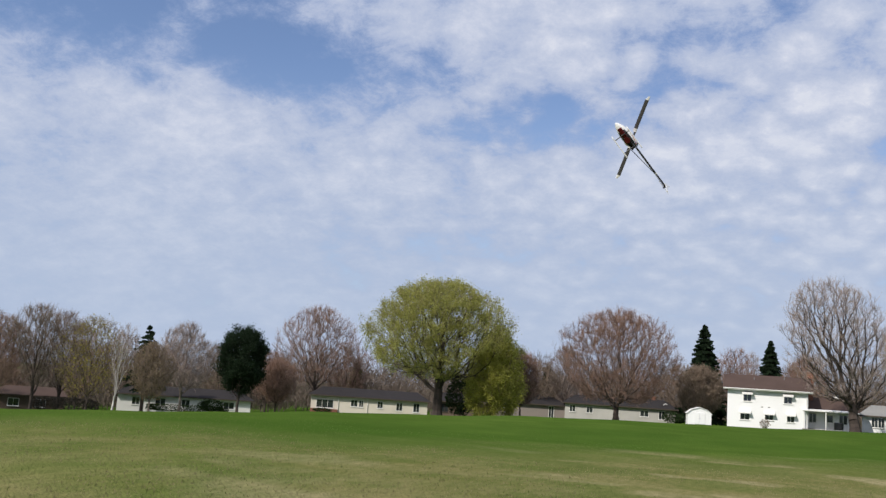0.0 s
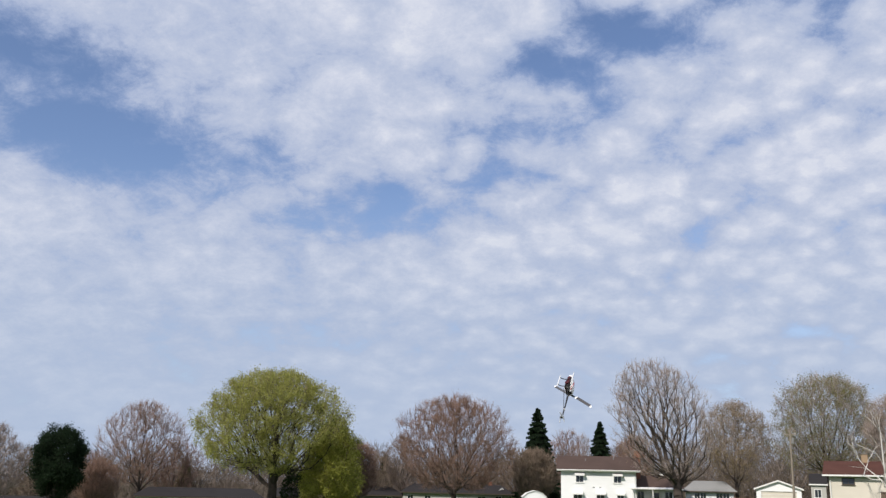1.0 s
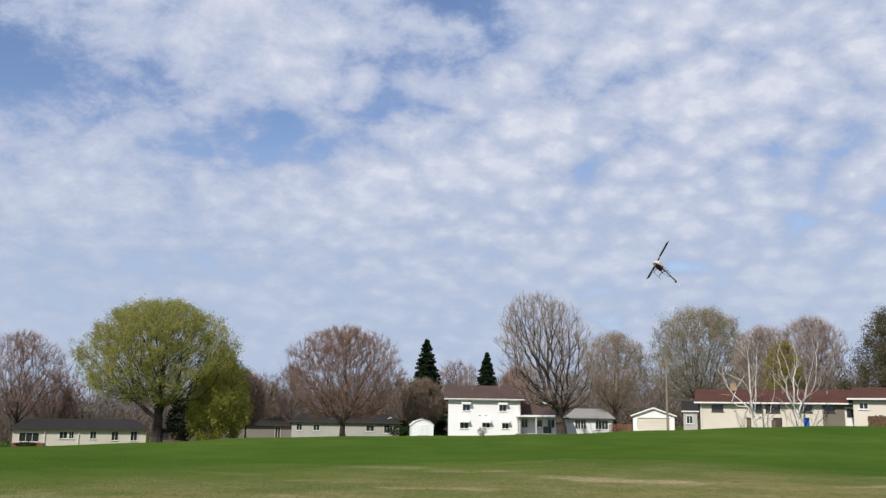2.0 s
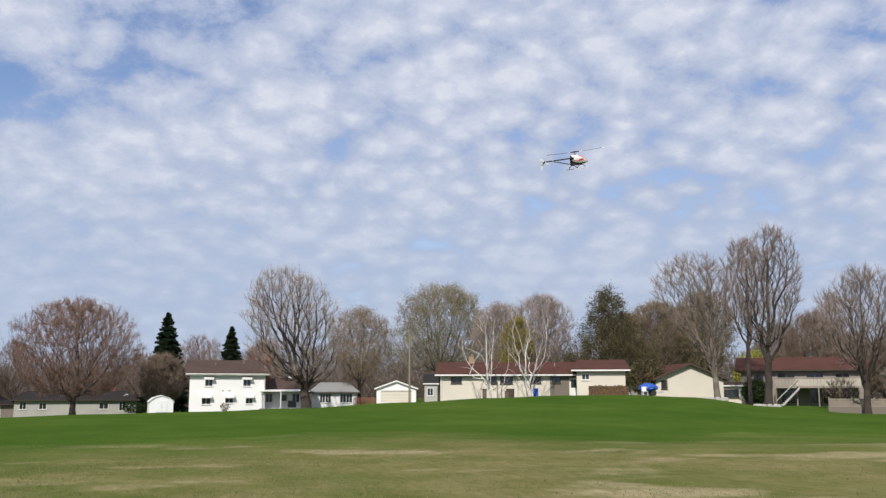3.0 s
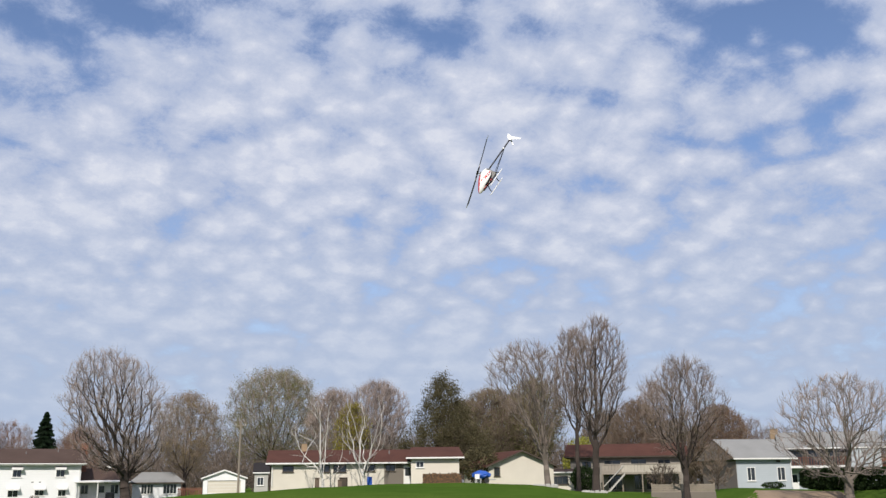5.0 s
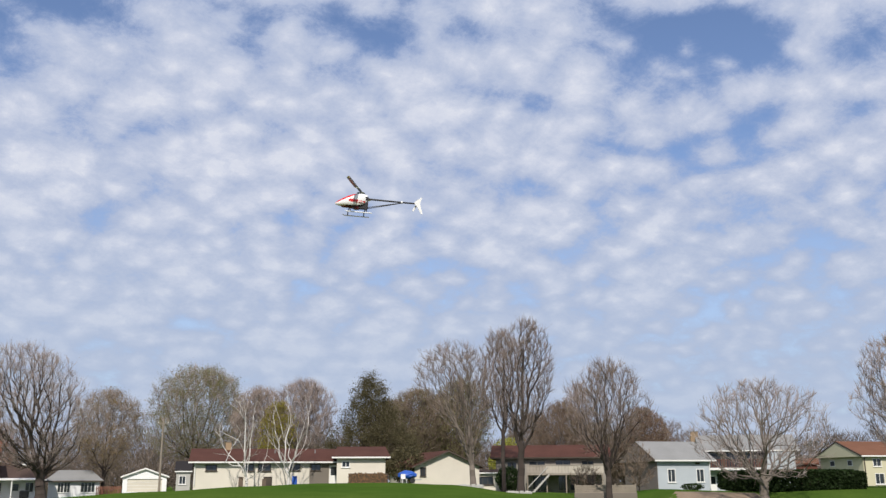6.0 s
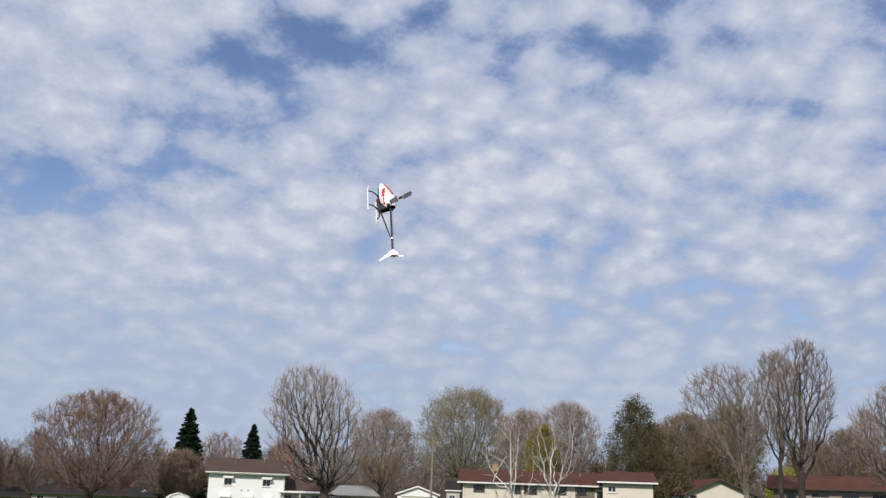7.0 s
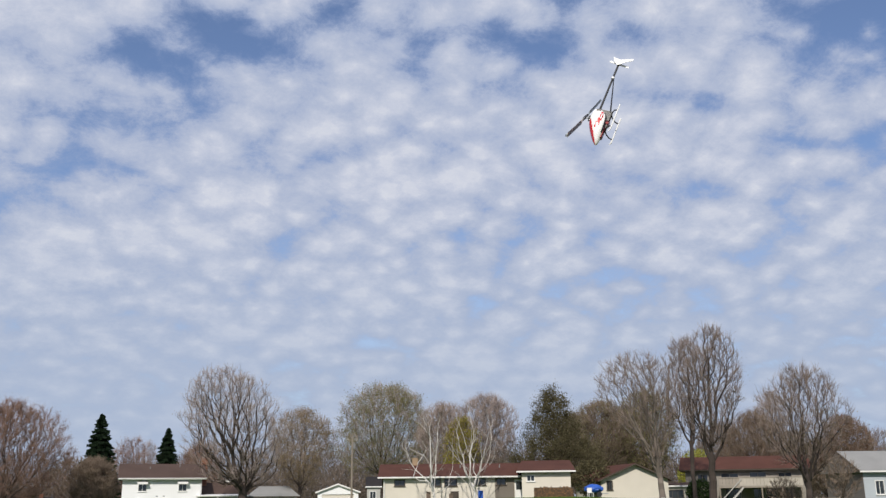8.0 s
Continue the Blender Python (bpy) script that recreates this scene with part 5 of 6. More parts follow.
def build_far_woods():
    """The brown haze of bare woods that closes the view behind the houses."""
    rng = np.random.default_rng(5)
    for mat, label, lo, hi, hgt in ((FAR_TWIG, "brown thicket of bare bushes behind the houses", 172, 200, 6.5), (FAR_TWIG, "distant bare brown woods behind the houses", 200, 240, 11.0), (FAR_TWIG, "distant bare grey woods behind the houses", 235, 275, 13.5)):
        s = Shape()
        V, F = [], []
        for k in range(250):
            az = -62 + 116 * k / 249 + rng.uniform(-0.5, 0.5)
            r = rng.uniform(lo, hi)
            x, y = plan(az, r)
            z = ground_height(x, y)
            h, w = hgt * rng.uniform(0.6, 1.15), rng.uniform(3.0, 5.5)
            V0 = len(V)
            V.extend([(x - 0.15, y, z - 1), (x + 0.15, y, z - 1), (x, y, z + h * 0.8)])
            F.append((V0, V0 + 1, V0 + 2))
            m = 480
            a, q = rng.uniform(0, 2 * math.pi, m), rng.uniform(0, 1, m)
            rad = w * np.sqrt(rng.uniform(0, 1, m)) * np.sqrt(np.maximum(0.05, 1 - (2 * q - 0.8) ** 2 / 1.5))
            c = np.stack([x + np.cos(a) * rad, y + np.sin(a) * rad, z + 0.5 + q * h], 1)
            d = np.stack([np.cos(a) * 0.5, np.sin(a) * 0.5, np.full(m, 0.9)], 1) + rng.normal(0, 0.35, (m, 3))
            d /= np.linalg.norm(d, axis=1)[:, None]
            e = c + d * rng.uniform(0.8, 2.4, m)[:, None]
            sd = rng.normal(0, 1, (m, 3))
            sd = np.cross(d, sd)
            sd /= np.linalg.norm(sd, axis=1)[:, None]
            for i in range(m):
                b = len(V)
                V.extend([tuple(c[i] - sd[i] * 0.05), tuple(c[i] + sd[i] * 0.05), tuple(e[i])])
                F.append((b, b + 1, b + 2))
        s.add(V, F)
        tagged(part("far_woods", s, mat), label, "woods", kind="stuff")


build_far_woods()


# ---- garden things ----
def build_small():
    # utility pole
    x, y = plan(-12.05, 128)
    t = thing("utility_pole", "tall wooden utility pole with crossarm and lamp bracket", "pole", at=pose(x, y, ground_height(x, y), 0, 0, -12))
    part("pole", Shape().tube([(0, 0, -0.6), (0, 0, 4.5), (0, 0, 9.3)], [0.16, 0.13, 0.10], 8), WEATHERED, t)
    part("crossarm", Shape().box(-0.7, 0.7, -0.06, 0.06, 8.5, 8.62), WEATHERED, t)
    part("transformer", Shape().tube([(0.28, 0, 7.4), (0.28, 0, 7.45), (0.28, 0, 8.1), (0.28, 0, 8.15)], [0.1, 0.17, 0.17, 0.1], 10), GREY_ROOF, t)
    for sx in (-0.6, 0.6):
        part("insulator", Shape().tube([(sx, 0, 8.62), (sx, 0, 8.78)], [0.05, 0.03], 6), GLOSS_WHITE, t)
    # stack of split logs
    rng = random.Random(4)
    t = thing("woodpile", "long stack of split firewood beside the house wing", "woodpile", at=facing(-24.05, 95.2, 0))
    proto = Shape()
    ring = [(math.cos(k * math.pi / 3) * 0.075, math.sin(k * math.pi / 3) * 0.068) for k in range(6)]
    proto.loft([[(a, 0, b) for a, b in ring], [(a, 0.42, b) for a, b in ring]])
    log_mesh = proto.mesh("log", LOG_END)
    # dark box added inside the stack so the gaps between logs look shaded
    part("gap_shade", Shape().box(-1.98, 1.9, 0.12, 0.36, -0.1, 0.90), SHADE_WOOD, t, "dark box painting the shade in the gaps between logs")
    for row in range(8):
        for i in range(27 - row // 3):
            if row == 7 and rng.random() < 0.5:
                continue
            ob = new("log", log_mesh)
            ob.parent = t
            ob.matrix_basis = pose(-1.95 + i * 0.146 + (row % 2) * 0.07 + rng.uniform(-0.02, 0.02), rng.uniform(-0.04, 0.04), 0.03 + row * 0.13, 0, rng.uniform(0, 60), 0)
    # covered boat or mower under a blue tarpaulin
    t = thing("covered_trailer", "small trailer wrapped in a bright blue tarpaulin", "trailer", at=facing(-26.35, 99, 0))
    bm = bmesh.new()
    bmesh.ops.create_icosphere(bm, subdivisions=3, radius=1.0)
    for v in bm.verts:
        nz = noise.noise(v.co * 2.3) * 0.16
        v.co = Vector((v.co.x * 0.98 * (1 + nz), v.co.y * 0.75 * (1 + nz), 0.78 + v.co.z * (0.48 if v.co.z > 0 else 0.42) * (1 + nz)))
    me = bpy.data.meshes.new("tarpaulin")
    bm.to_mesh(me)
    bm.free()
    me.materials.append(TARP)
    ob = new("tarpaulin", me)
    ob.parent = t
    for sx in (-0.55, 0.55):
        w = Shape()
        w.tube([(sx, -0.5, 0.26), (sx, -0.38, 0.26)], 0.27, 14)
        part("wheel", w, CARBON, t)
    part("drawbar", Shape().box(0.8, 1.5, -0.05, 0.05, 0.3, 0.38), ALLOY, t)
    # white garden chair beside it
    t = thing("garden_chair", "white plastic garden chair on the lawn", "chair", at=facing(-26.15, 97.0, 20))
    part("seat", Shape().box(-0.25, 0.25, -0.25, 0.25, 0.38, 0.42, 0, 0.02), WHITE_PAINT, t)
    part("backrest", Shape().box(-0.25, 0.25, 0.21, 0.25, 0.42, 0.88, 0, 0.02), WHITE_PAINT, t)
    for sx in (-0.22, 0.22):
        for sy in (-0.22, 0.22):
            part("leg", Shape().box(sx - 0.025, sx + 0.025, sy - 0.025, sy + 0.025, -0.1, 0.38), WHITE_PAINT, t)
    # wooden board fence and retaining boards
    t = thing("board_fence", "weathered board fence above a grey concrete retaining wall", "fence", at=facing(-38.05, 90, 3))
    for x in (-2.75, -0.9, 0.9, 2.75):
        part("post", Shape().box(x - 0.06, x + 0.06, 0.02, 0.14, -0.5, 1.4), WEATHERED, t)
    for i in range(7):
        part("board", Shape().box(-2.8, 2.8, -0.03, 0.015, 0.02 + i * 0.185, 0.02 + i * 0.185 + 0.165), WEATHERED, t)
    part("retaining_wall", Shape().box(-2.85, 2.85, -0.14, -0.034, -0.5, 0.60, 0, 0.02), TAN_WALL, t, "grey concrete retaining wall")
    # red board fence between garage and small house
    t = thing("picket_fence", "low red-brown picket fence", "fence", at=facing(-9.35, 136, 0))
    for i in range(16):
        part("picket", Shape().box(-1.6 + i * 0.2, -1.6 + i * 0.2 + 0.13, -0.02, 0.02, -0.2, 1.0), BRICK, t)
    part("rail", Shape().box(-1.65, 1.65, 0.021, 0.06, 0.7, 0.8), BRICK, t)
    # stone tree rings at the trunks
    for az, r in ((-30.15, 91.6), (-33.0, 89.6), (-46.7, 79.6)):
        t = thing("tree_ring", "ring of pale stone edging at a tree trunk", "edging", "tree rings", at=facing(az, r, 0))
        for k in range(14):
            a = 2 * math.pi * k / 14
            c, d = math.cos(a) * 1.0, math.sin(a) * 0.8
            part("stone", Shape().box(c - 0.2, c + 0.2, d - 0.14, d + 0.14, -0.15, 0.14 + 0.04 * (k % 3), 0, 0.04), OFF_WHITE, t)
    # bed of bare earth under the wide tree
    bed = Shape()
    n = 40
    x, y = plan(-44.0, 82.6)
    pts = [(math.cos(2 * math.pi * k / n) * 4.2 * (1 + 0.06 * math.sin(5 * k)), math.sin(2 * math.pi * k / n) * 2.0) for k in range(n)]
    m = pose(x, y, 0, 0, 0, -44.3)
    rows = []
    for f, lift in ((1.0, -0.15), (0.9, 0.06), (0.55, 0.13), (0.2, 0.15)):
        ring_ = []
        for a, b in pts:
            w = m @ Vector((a * f, b * f, 0))
            ring_.append((w.x, w.y, ground_height(w.x, w.y) + lift))
        rows.append(ring_)
    bed.loft(rows)
    tagged(part("planting_bed", bed, BARE_EARTH), "bed of bare brown earth under the spreading tree", "planting bed")
    # bins and tubs by the ranch wall
    for az, lab, mat, w_, h_ in ((-16.6, "brown wooden tub against the ranch wall", BROWN_WALL, 0.45, 0.95), (-18.15, "brown wooden crate against the ranch wall", SHADE_WOOD, 0.85, 0.9), (-19.7, "blue recycling bin against the ranch wall", TARP, 0.5, 0.8), (-17.95, "small brown wooden box against the ranch wall", BROWN_WALL, 0.45, 0.7)):
        t = thing("bin" if "bin" in lab else "tub", lab, "container", at=facing(az, 98.6, 0))
        part("body", Shape().box(-w_ / 2, w_ / 2, -0.3, 0.3, -0.1, h_ * 0.88, 0, 0.05), mat, t)
        part("lid", Shape().box(-w_ / 2 - 0.03, w_ / 2 + 0.03, -0.33, 0.33, h_ * 0.88, h_, 0, 0.04), mat, t)
    # garden table behind the porch, dark
    t = thing("barbecue", "dark covered barbecue on the porch", "barbecue", at=facing(-5.0, 129.2, 0, 0.0))
    part("cover", Shape().box(-0.55, 0.55, -0.3, 0.3, 0.1, 1.05, 0, 0.12), CARBON, t)


def build_turf():
    """Short blades of the near field, green and dry."""
    rng = np.random.default_rng(9)
    for mat, label, count in ((TURF, "short green grass blades of the near field", 20000), (STRAW, "short dry straw-coloured grass of the near field", 26000)):
        r = 11.0 + (26.0 if mat is TURF else 15.0) * rng.uniform(0, 1, count) ** 1.3
        az = rng.uniform(-56, 48, count)
        V, F = [], []
        up_ = rng.uniform(0.012, 0.036, count)
        a = rng.uniform(0, math.pi, count)
        bend = rng.normal(0, 0.02, (count, 2))
        for i in range(count):
            x, y = plan(az[i], r[i])
            keep = noise.noise((x * 0.35, y * 0.18, 3.0 if mat is TURF else 9.0))
            if keep < -0.12:
                continue
            z = ground_height(x, y)
            c, d = math.cos(a[i]) * 0.012, math.sin(a[i]) * 0.012
            b = len(V)
            V.extend([(x - c, y - d, z - 0.01), (x + c, y + d, z - 0.01), (x + bend[i, 0], y + bend[i, 1], z + up_[i])])
            F.append((b, b + 1, b + 2))
        tagged(part("grass", Shape().add(V, F), mat), label, "grass", kind="stuff")


build_small()
build_turf()


# ---- the model helicopter ----
def ellipse(x, zc, ry, rz, n=20, power=2.3):
    pts = []
    for k in range(n):
        a = 2 * math.pi * k / n
        c, s = math.cos(a), math.sin(a)
        pts.append((x, ry * math.copysign(abs(c) ** (2 / power), c), zc + rz * math.copysign(abs(s) ** (2 / power), s)))
    return pts


def build_helicopter():
    t = thing("model_helicopter", "white and red radio-controlled model helicopter in flight", "helicopter")
    # canopy: a pointed shell, white with red sweeps over the brow and along the flank
    s = Shape()
    prof = [(0.345, -0.105, 0.004, 0.005), (0.33, -0.103, 0.022, 0.020), (0.29, -0.092, 0.045, 0.040), (0.23, -0.076, 0.066, 0.062), (0.16, -0.060, 0.080, 0.084), (0.09, -0.046, 0.086, 0.100),
            (0.02, -0.036, 0.084, 0.106), (-0.04, -0.028, 0.074, 0.100), (-0.09, -0.014, 0.058, 0.080), (-0.12, 0.0, 0.044, 0.058)]
    dense = []
    for (a, b) in zip(prof, prof[1:]):
        for k in range(4):
            dense.append(tuple(a[i] + (b[i] - a[i]) * k / 4 for i in range(4)))
    prof = dense + [prof[-1]]
    n = 48
    rings = [ellipse(*p, n=n) for p in prof]
    vs = [p for r in rings for p in r]
    fs, slots = [], []
    for i in range(len(rings) - 1):
        for k in range(n):
            a = 360.0 * (k + 0.5) / n            # 90 is the top, 0 and 180 the sides
            x = (prof[i][0] + prof[i + 1][0]) / 2
            side = abs(90 - a) if a < 270 else 450 - a
            red = (x > 0.04 and 10 + 60 * max(0.0, 0.2 - x) < side < 46 + (x - 0.04) * 110) or (-0.09 < x < 0.16 and 96 - x * 130 < side < 116 - x * 120)
            fs.append((i * n + k, i * n + (k + 1) % n, (i + 1) * n + (k + 1) % n, (i + 1) * n + k))
            slots.append(1 if red else (2 if side > 132 and x < 0.2 else 0))
    s.v, s.f, s.m = vs, fs, slots
    s.add([vs[k] for k in range(n)], [tuple(range(n))], 0)
    part("canopy", s, [GLOSS_WHITE, GLOSS_RED, CARBON], t, "gloss white canopy with red flashes", smooth=True)
    # side frames, motor, battery, servos
    fr = part("side_frame", Shape().box(-0.135, 0.10, -0.032, -0.026, -0.155, 0.02), CARBON, t)
    part("side_frame", Shape().box(-0.135, 0.10, 0.026, 0.032, -0.155, 0.02), CARBON, t)
    part("motor", Shape().tube([(0.03, 0, -0.165), (0.03, 0, -0.10)], 0.045, 14), DARK_RED_METAL, t)
    part("battery", Shape().box(0.05, 0.25, -0.035, 0.035, -0.150, -0.100, 0, 0.01), DARK_RED_METAL, t, "dark red battery pack")
    part("main_gear", Shape().tube([(-0.0, 0, -0.075), (-0.0, 0, -0.065)], 0.088, 24), BLADE_WHITE, t)
    for x, y in ((-0.10, 0.045), (-0.10, -0.045), (0.06, 0.05)):
        part("servo", Shape().box(x - 0.02, x + 0.02, y - 0.012, y + 0.012, -0.03, 0.02, 0, 0.003), CARBON, t)
    part("mast", Shape().tube([(0, 0, -0.06), (0, 0, 0.145)], 0.008, 10), ALLOY, t)
    sw = part("swashplate", Shape().tube([(0, 0, 0.072), (0, 0, 0.086)], 0.036, 16), CARBON, t)
    for a in (30, 150, 270):
        c, d = math.cos(radians(a)), math.sin(radians(a))
        part("link", Shape().tube([(0.034 * c, 0.034 * d, 0.078), (0.045 * c, 0.045 * d, -0.0)], 0.0035, 5), ALLOY, sw)
    # tail
    boom = part("tail_boom", Shape().tube([(-0.13, 0, 0), (-0.86, 0, 0)], 0.0125, 12), CARBON, t)
    part("boom_clamp", Shape().tube([(-0.62, 0, 0), (-0.645, 0, 0)], 0.019, 12), BLADE_WHITE, boom)
    for y in (-0.045, 0.045):
        part("boom_strut", Shape().tube([(-0.12, y, -0.135), (-0.63, y * 0.2, -0.012)], 0.0055, 6), CARBON, t)
    part("push_rod", Shape().tube([(-0.12, -0.02, 0.02), (-0.84, -0.022, 0.012)], 0.003, 5), ALLOY, t)
    part("tail_case", Shape().box(-0.89, -0.84, -0.018, 0.018, -0.022, 0.022, 0, 0.005), CARBON, t)

    def plate(points, y, thick):
        q = Shape()
        q.loft([[(a, y - thick / 2, b) for a, b in points], [(a, y + thick / 2, b) for a, b in points]])
        return q

    part("vertical_fin", plate([(-0.82, 0.012), (-0.87, 0.06), (-0.93, 0.085), (-0.905, 0.0), (-0.95, -0.155), (-0.925, -0.158), (-0.87, -0.06), (-0.83, -0.015)], 0.024, 0.004), BLADE_WHITE, t, "white vertical tail fin")
    # landing gear
    for x in (0.135, -0.10):
        b = Shape()
        b.tube([(x, 0.135, -0.232), (x, 0.115, -0.195), (x, 0.055, -0.165), (x, 0.0, -0.158), (x, -0.055, -0.165), (x, -0.115, -0.195), (x, -0.135, -0.232)], 0.008, 7)
        part("gear_strut", b, CARBON, t, "dark bowed landing strut")
    for y in (-0.135, 0.135):
        part("skid", Shape().tube([(0.215, y, -0.222), (0.18, y, -0.236), (-0.17, y, -0.236), (-0.185, y, -0.234)], [0.004, 0.0085, 0.0085, 0.006], 8), BLADE_WHITE, t, "white landing skid")
    # main rotor, turning on the mast
    rotor = part("main_rotor", Shape().box(-0.045, 0.045, -0.016, 0.016, -0.014, 0.016, 0, 0.006), CARBON, t)
    part("spindle", Shape().tube([(-0.10, 0, 0), (0.10, 0, 0)], 0.006, 8), ALLOY, rotor)
    for sg in (-1, 1):
        part("blade_grip", Shape().box(min(sg * 0.048, sg * 0.105), max(sg * 0.048, sg * 0.105), -0.014, 0.014, -0.010, 0.010, 0, 0.004), CARBON, rotor)
        b = Shape()
        secs = []
        for x in (0.09, 0.13, 0.16, 0.40, 0.62, 0.665, 0.68):
            ch = 0.030 if x < 0.12 else (0.056 if x < 0.66 else 0.030)
            lead = 0.018
            z = 0.012 * (x / 0.68) ** 2
            tw = 0.10
            pts = []
            for u, v in ((0.0, 0.0), (0.2, 0.0045), (0.6, 0.0035), (1.0, 0.0), (0.6, -0.003), (0.2, -0.004)):
                pts.append((sg * x, sg * (lead - ch * u), z + v - tw * ch * (u - 0.3)))
            secs.append(pts)
        n0 = len(secs[0])
        b.loft(secs)
        b.m = [1 if (f // n0 in (0, 1, 4, 5) and f < (len(secs) - 1) * n0) else 0 for f in range(len(b.f))]
        part("rotor_blade", b, [BLADE_GREY, BLADE_WHITE], rotor, "dark main blade with white tip and root")
    # tail rotor
    tail = part("tail_rotor", Shape().tube([(0, -0.012, 0), (0, 0.012, 0)], 0.012, 10), CARBON, t)
    for sg in (-1, 1):
        part("tail_blade", Shape().box(min(sg * 0.015, sg * 0.125), max(sg * 0.015, sg * 0.125), -0.002, 0.002, -0.013, 0.013, 0, 0.001), BLADE_WHITE, tail, "white tail rotor blade")
    return t, rotor, tail


helicopter, main_rotor, tail_rotor = build_helicopter()


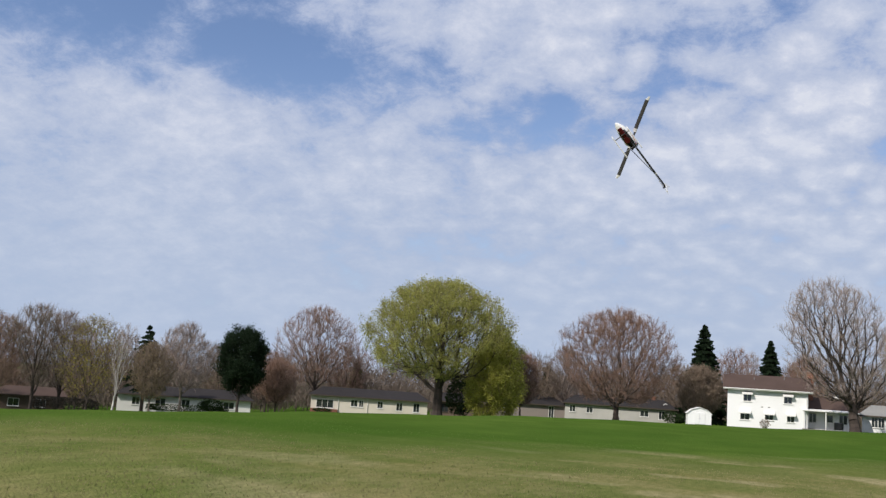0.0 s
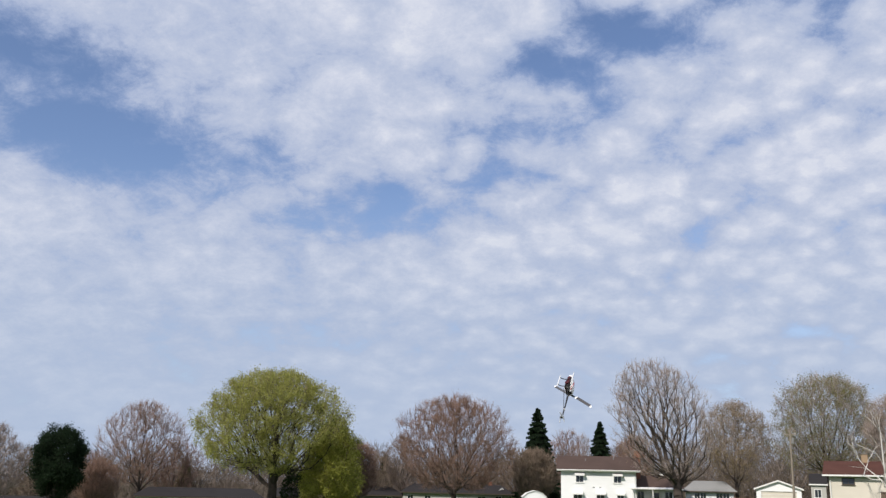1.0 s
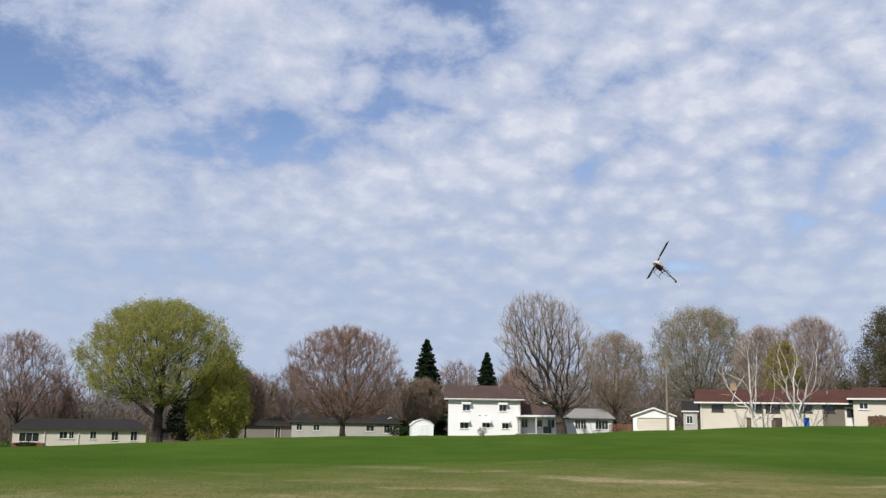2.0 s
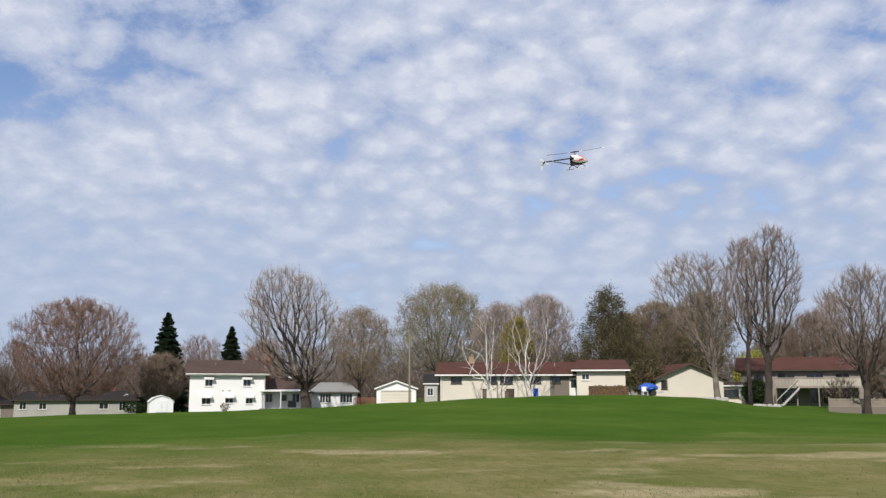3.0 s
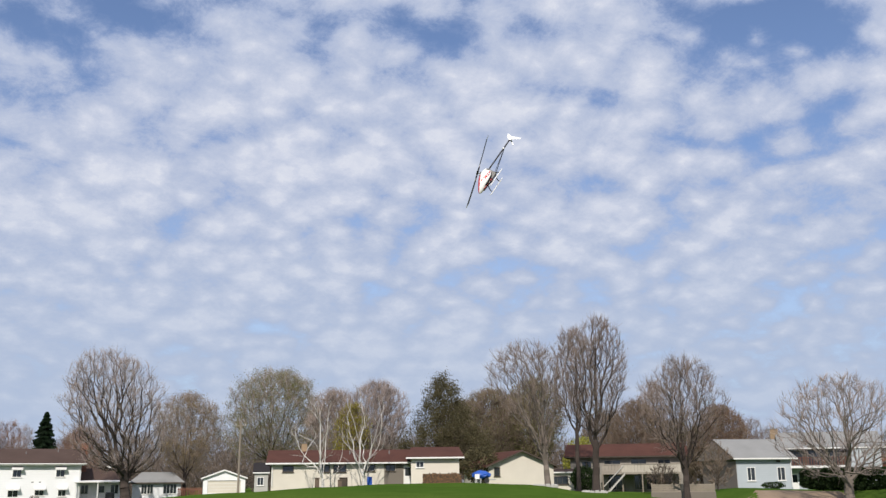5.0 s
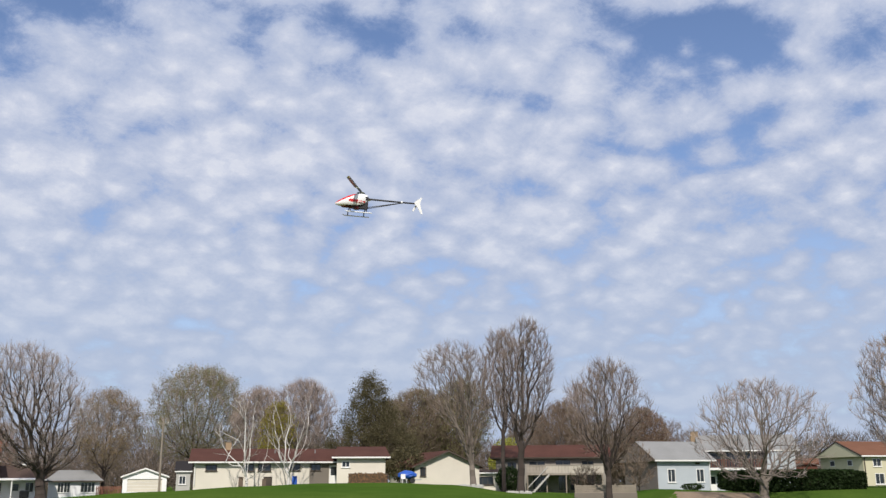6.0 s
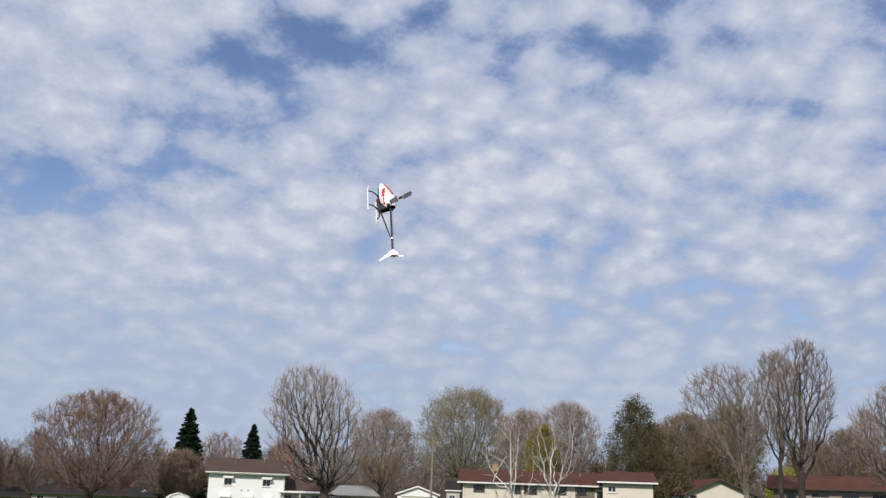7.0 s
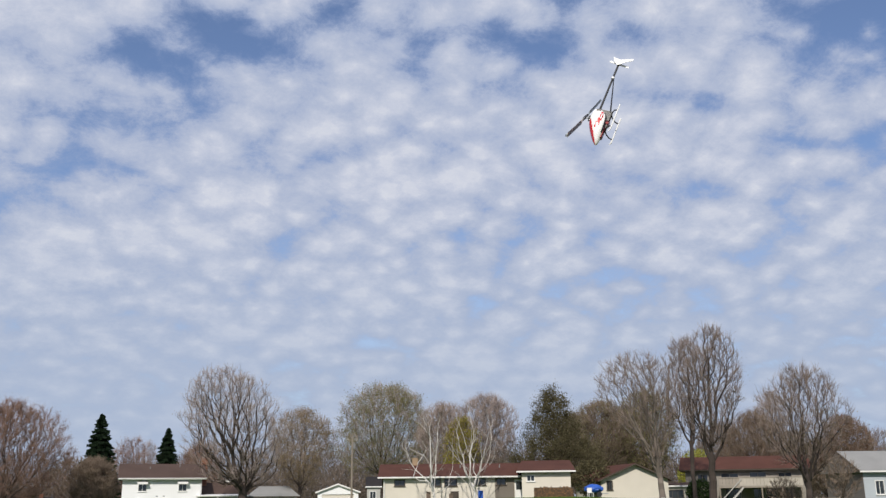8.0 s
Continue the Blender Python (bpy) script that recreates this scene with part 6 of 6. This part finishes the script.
def motions():
    """The flight: a string of flips and turns, with both rotors spinning."""
    walk(helicopter, [
        (0, pose(-1.71, 13.80, 5.50, 47.8, -48.4, -151.3)),
        (0.1, pose(-1.57, 13.94, 5.95, 97.4, -72.0, 167.3)),
        (0.2, pose(-1.46, 14.19, 6.42, 137.1, -70.4, 139.5)),
        (0.3, pose(-1.41, 14.66, 6.68, 146.0, -64.4, 125.5)),
        (0.4, pose(-1.33, 15.09, 6.80, 159.2, -63.2, 113.1)),
        (0.5, pose(-1.26, 15.37, 6.84, 168.6, -56.4, 96.6)),
        (0.6, pose(-1.10, 16.11, 6.24, -176.0, -47.0, 82.1)),
        (0.7, pose(-0.84, 17.03, 5.56, 179.0, -47.5, 75.5)),
        (0.8, pose(-0.58, 17.55, 4.90, 169.5, -48.0, 75.0)),
        (0.9, pose(-0.35, 17.52, 4.13, -178.5, -42.2, 77.1)),
        (1, pose(-0.12, 17.70, 3.43, 168.3, -39.5, 78.0)),
        (1.1, pose(0.07, 18.32, 2.93, 169.8, -46.1, 74.9)),
        (1.2, pose(0.13, 18.54, 2.97, 173.3, -22.9, 72.7)),
        (1.47, pose(1.81, 20.80, 3.85, 164.2, -46.7, 83.9)),
        (1.75, pose(3.61, 22.00, 4.77, 58.2, -64.9, -166.2)),
        (2.02, pose(4.53, 21.43, 5.22, 25.2, -15.0, -128.7)),
        (2.3, pose(4.09, 19.46, 4.97, 22.4, 9.7, -122.7)),
        (2.4, pose(4.34, 19.20, 5.52, 46.2, 7.0, -124.5)),
        (2.5, pose(4.54, 18.91, 5.88, 40.6, 6.6, -125.7)),
        (2.6, pose(5.04, 18.83, 5.91, 18.6, 8.4, -128.0)),
        (2.7, pose(5.71, 18.90, 5.88, 7.8, 6.9, -121.3)),
        (2.8, pose(6.42, 19.07, 6.06, 6.6, 7.4, -88.6)),
        (2.9, pose(7.11, 18.97, 6.33, 9.4, -5.7, -34.2)),
        (3, pose(7.60, 18.45, 6.69, 7.5, -13.7, 15.4)),
        (3.1, pose(7.93, 17.87, 7.32, -8.8, -13.5, 75.2)),
        (3.2, pose(8.34, 17.59, 8.22, -11.5, -12.9, 124.8)),
        (3.3, pose(8.72, 17.61, 8.90, -4.7, -39.4, 145.1)),
        (3.4, pose(8.78, 17.60, 9.27, -35.6, -65.2, 156.0)),
        (3.5, pose(8.46, 17.35, 9.28, -111.4, -74.1, -119.6)),
        (3.6, pose(7.94, 17.05, 9.00, 146.4, -64.7, 1.9)),
        (3.7, pose(7.32, 17.05, 8.89, 158.5, -63.0, -13.1)),
        (3.8, pose(6.63, 17.26, 8.94, 169.9, -75.9, -25.6)),
        (3.9, pose(6.11, 17.25, 8.83, -130.7, -84.3, -85.6)),
        (4, pose(5.74, 17.01, 8.53, 92.1, -82.8, 58.0)),
        (4.2, pose(5.08, 16.51, 7.57, 18.1, -73.8, 123.8)),
        (4.47, pose(5.66, 15.87, 7.70, 6.9, -48.8, 139.6)),
        (4.75, pose(6.32, 14.45, 7.24, 9.0, 7.2, 152.3)),
        (5.03, pose(6.68, 13.03, 6.43, 34.5, 59.7, -178.2)),
        (5.3, pose(6.55, 12.39, 5.71, 92.7, 70.7, -118.6)),
        (5.5, pose(6.62, 11.75, 5.55, 63.0, 72.5, -136.8)),
        (5.6, pose(6.63, 11.50, 5.37, 46.2, 59.1, -162.5)),
        (5.7, pose(6.55, 11.44, 5.25, 23.9, 44.1, -175.3)),
        (5.8, pose(6.24, 11.62, 5.28, -5.3, 29.1, 173.0)),
        (5.9, pose(5.76, 11.87, 5.45, -5.0, 12.8, 174.6)),
        (6, pose(5.14, 12.00, 5.61, -2.8, -1.6, 165.4)),
        (6.1, pose(4.39, 11.89, 5.66, -8.0, -22.1, 142.9)),
        (6.2, pose(3.65, 11.73, 5.68, 1.5, -39.3, 142.8)),
        (6.3, pose(3.17, 11.60, 5.76, 19.7, -57.7, 129.7)),
        (6.4, pose(2.99, 11.39, 5.76, 67.9, -73.1, 94.2)),
        (6.5, pose(3.07, 11.03, 5.66, 120.2, -59.8, 41.1)),
        (6.6, pose(3.14, 10.91, 5.60, 145.9, -51.1, 19.5)),
        (6.7, pose(2.79, 11.00, 5.68, 131.3, -63.9, 23.1)),
        (6.8, pose(2.37, 10.96, 5.63, 97.9, -67.3, 56.7)),
        (6.9, pose(1.94, 10.80, 5.40, 80.1, -70.2, 73.3)),
        (7, pose(1.63, 10.61, 5.08, 58.9, -61.9, 89.6)),
        (7.2, pose(1.89, 10.95, 4.65, 15.9, -44.3, 139.2)),
        (7.3, pose(2.37, 10.67, 4.48, -26.0, -28.9, 146.4)),
        (7.4, pose(2.91, 10.32, 4.44, -7.6, -17.5, 141.6)),
        (7.5, pose(3.49, 10.13, 4.41, -9.0, -2.0, 157.9)),
        (7.6, pose(4.10, 10.02, 4.44, -17.0, 9.0, 152.2)),
        (7.8, pose(4.93, 9.53, 5.05, 18.5, 41.9, 161.6)),
        (8, pose(4.78, 9.11, 5.84, 36.9, 64.7, -174.7)),
    ])
    turns = [(0, 58), (0.1, 94), (0.2, 106), (0.3, 114), (0.4, 92), (0.5, 70), (0.6, 68), (0.7, 70), (0.8, 14), (0.9, 76), (1, 138), (1.1, 76), (1.2, 112), (1.47, 152), 
             (1.75, 192), (2.02, 232), (2.3, 228), (2.4, 222), (2.5, 242), (2.6, 216), (2.7, 132), (2.8, 162), (2.9, 154), (3, 158), (3.1, 164), (3.2, 114), (3.3, 112), (3.4, 160), 
             (3.5, 126), (3.6, 180), (3.7, 176), (3.8, 188), (3.9, 176), (4, 144), (4.2, 194), (4.47, 234), (4.75, 274), (5.03, 314), (5.3, 398), (5.5, 364), (5.6, 380), (5.7, 380), 
             (5.8, 304), (5.9, 238), (6, 248), (6.1, 284), (6.2, 282), (6.3, 236), (6.4, 240), (6.5, 196), (6.6, 232), (6.7, 250), (6.8, 250), (6.9, 214), (7, 140), (7.2, 86), (7.3, 
             158), (7.4, 158), (7.5, 106), (7.6, 92), (7.8, 52), (8, 34)]
    walk(main_rotor, [(t, pose(0, 0, 0.13, 0, 0, a)) for t, a in turns])
    walk(tail_rotor, [(0.1 * i, pose(-0.875, -0.03, 0, 0, 73 * i, 0)) for i in range(81)])


motions()
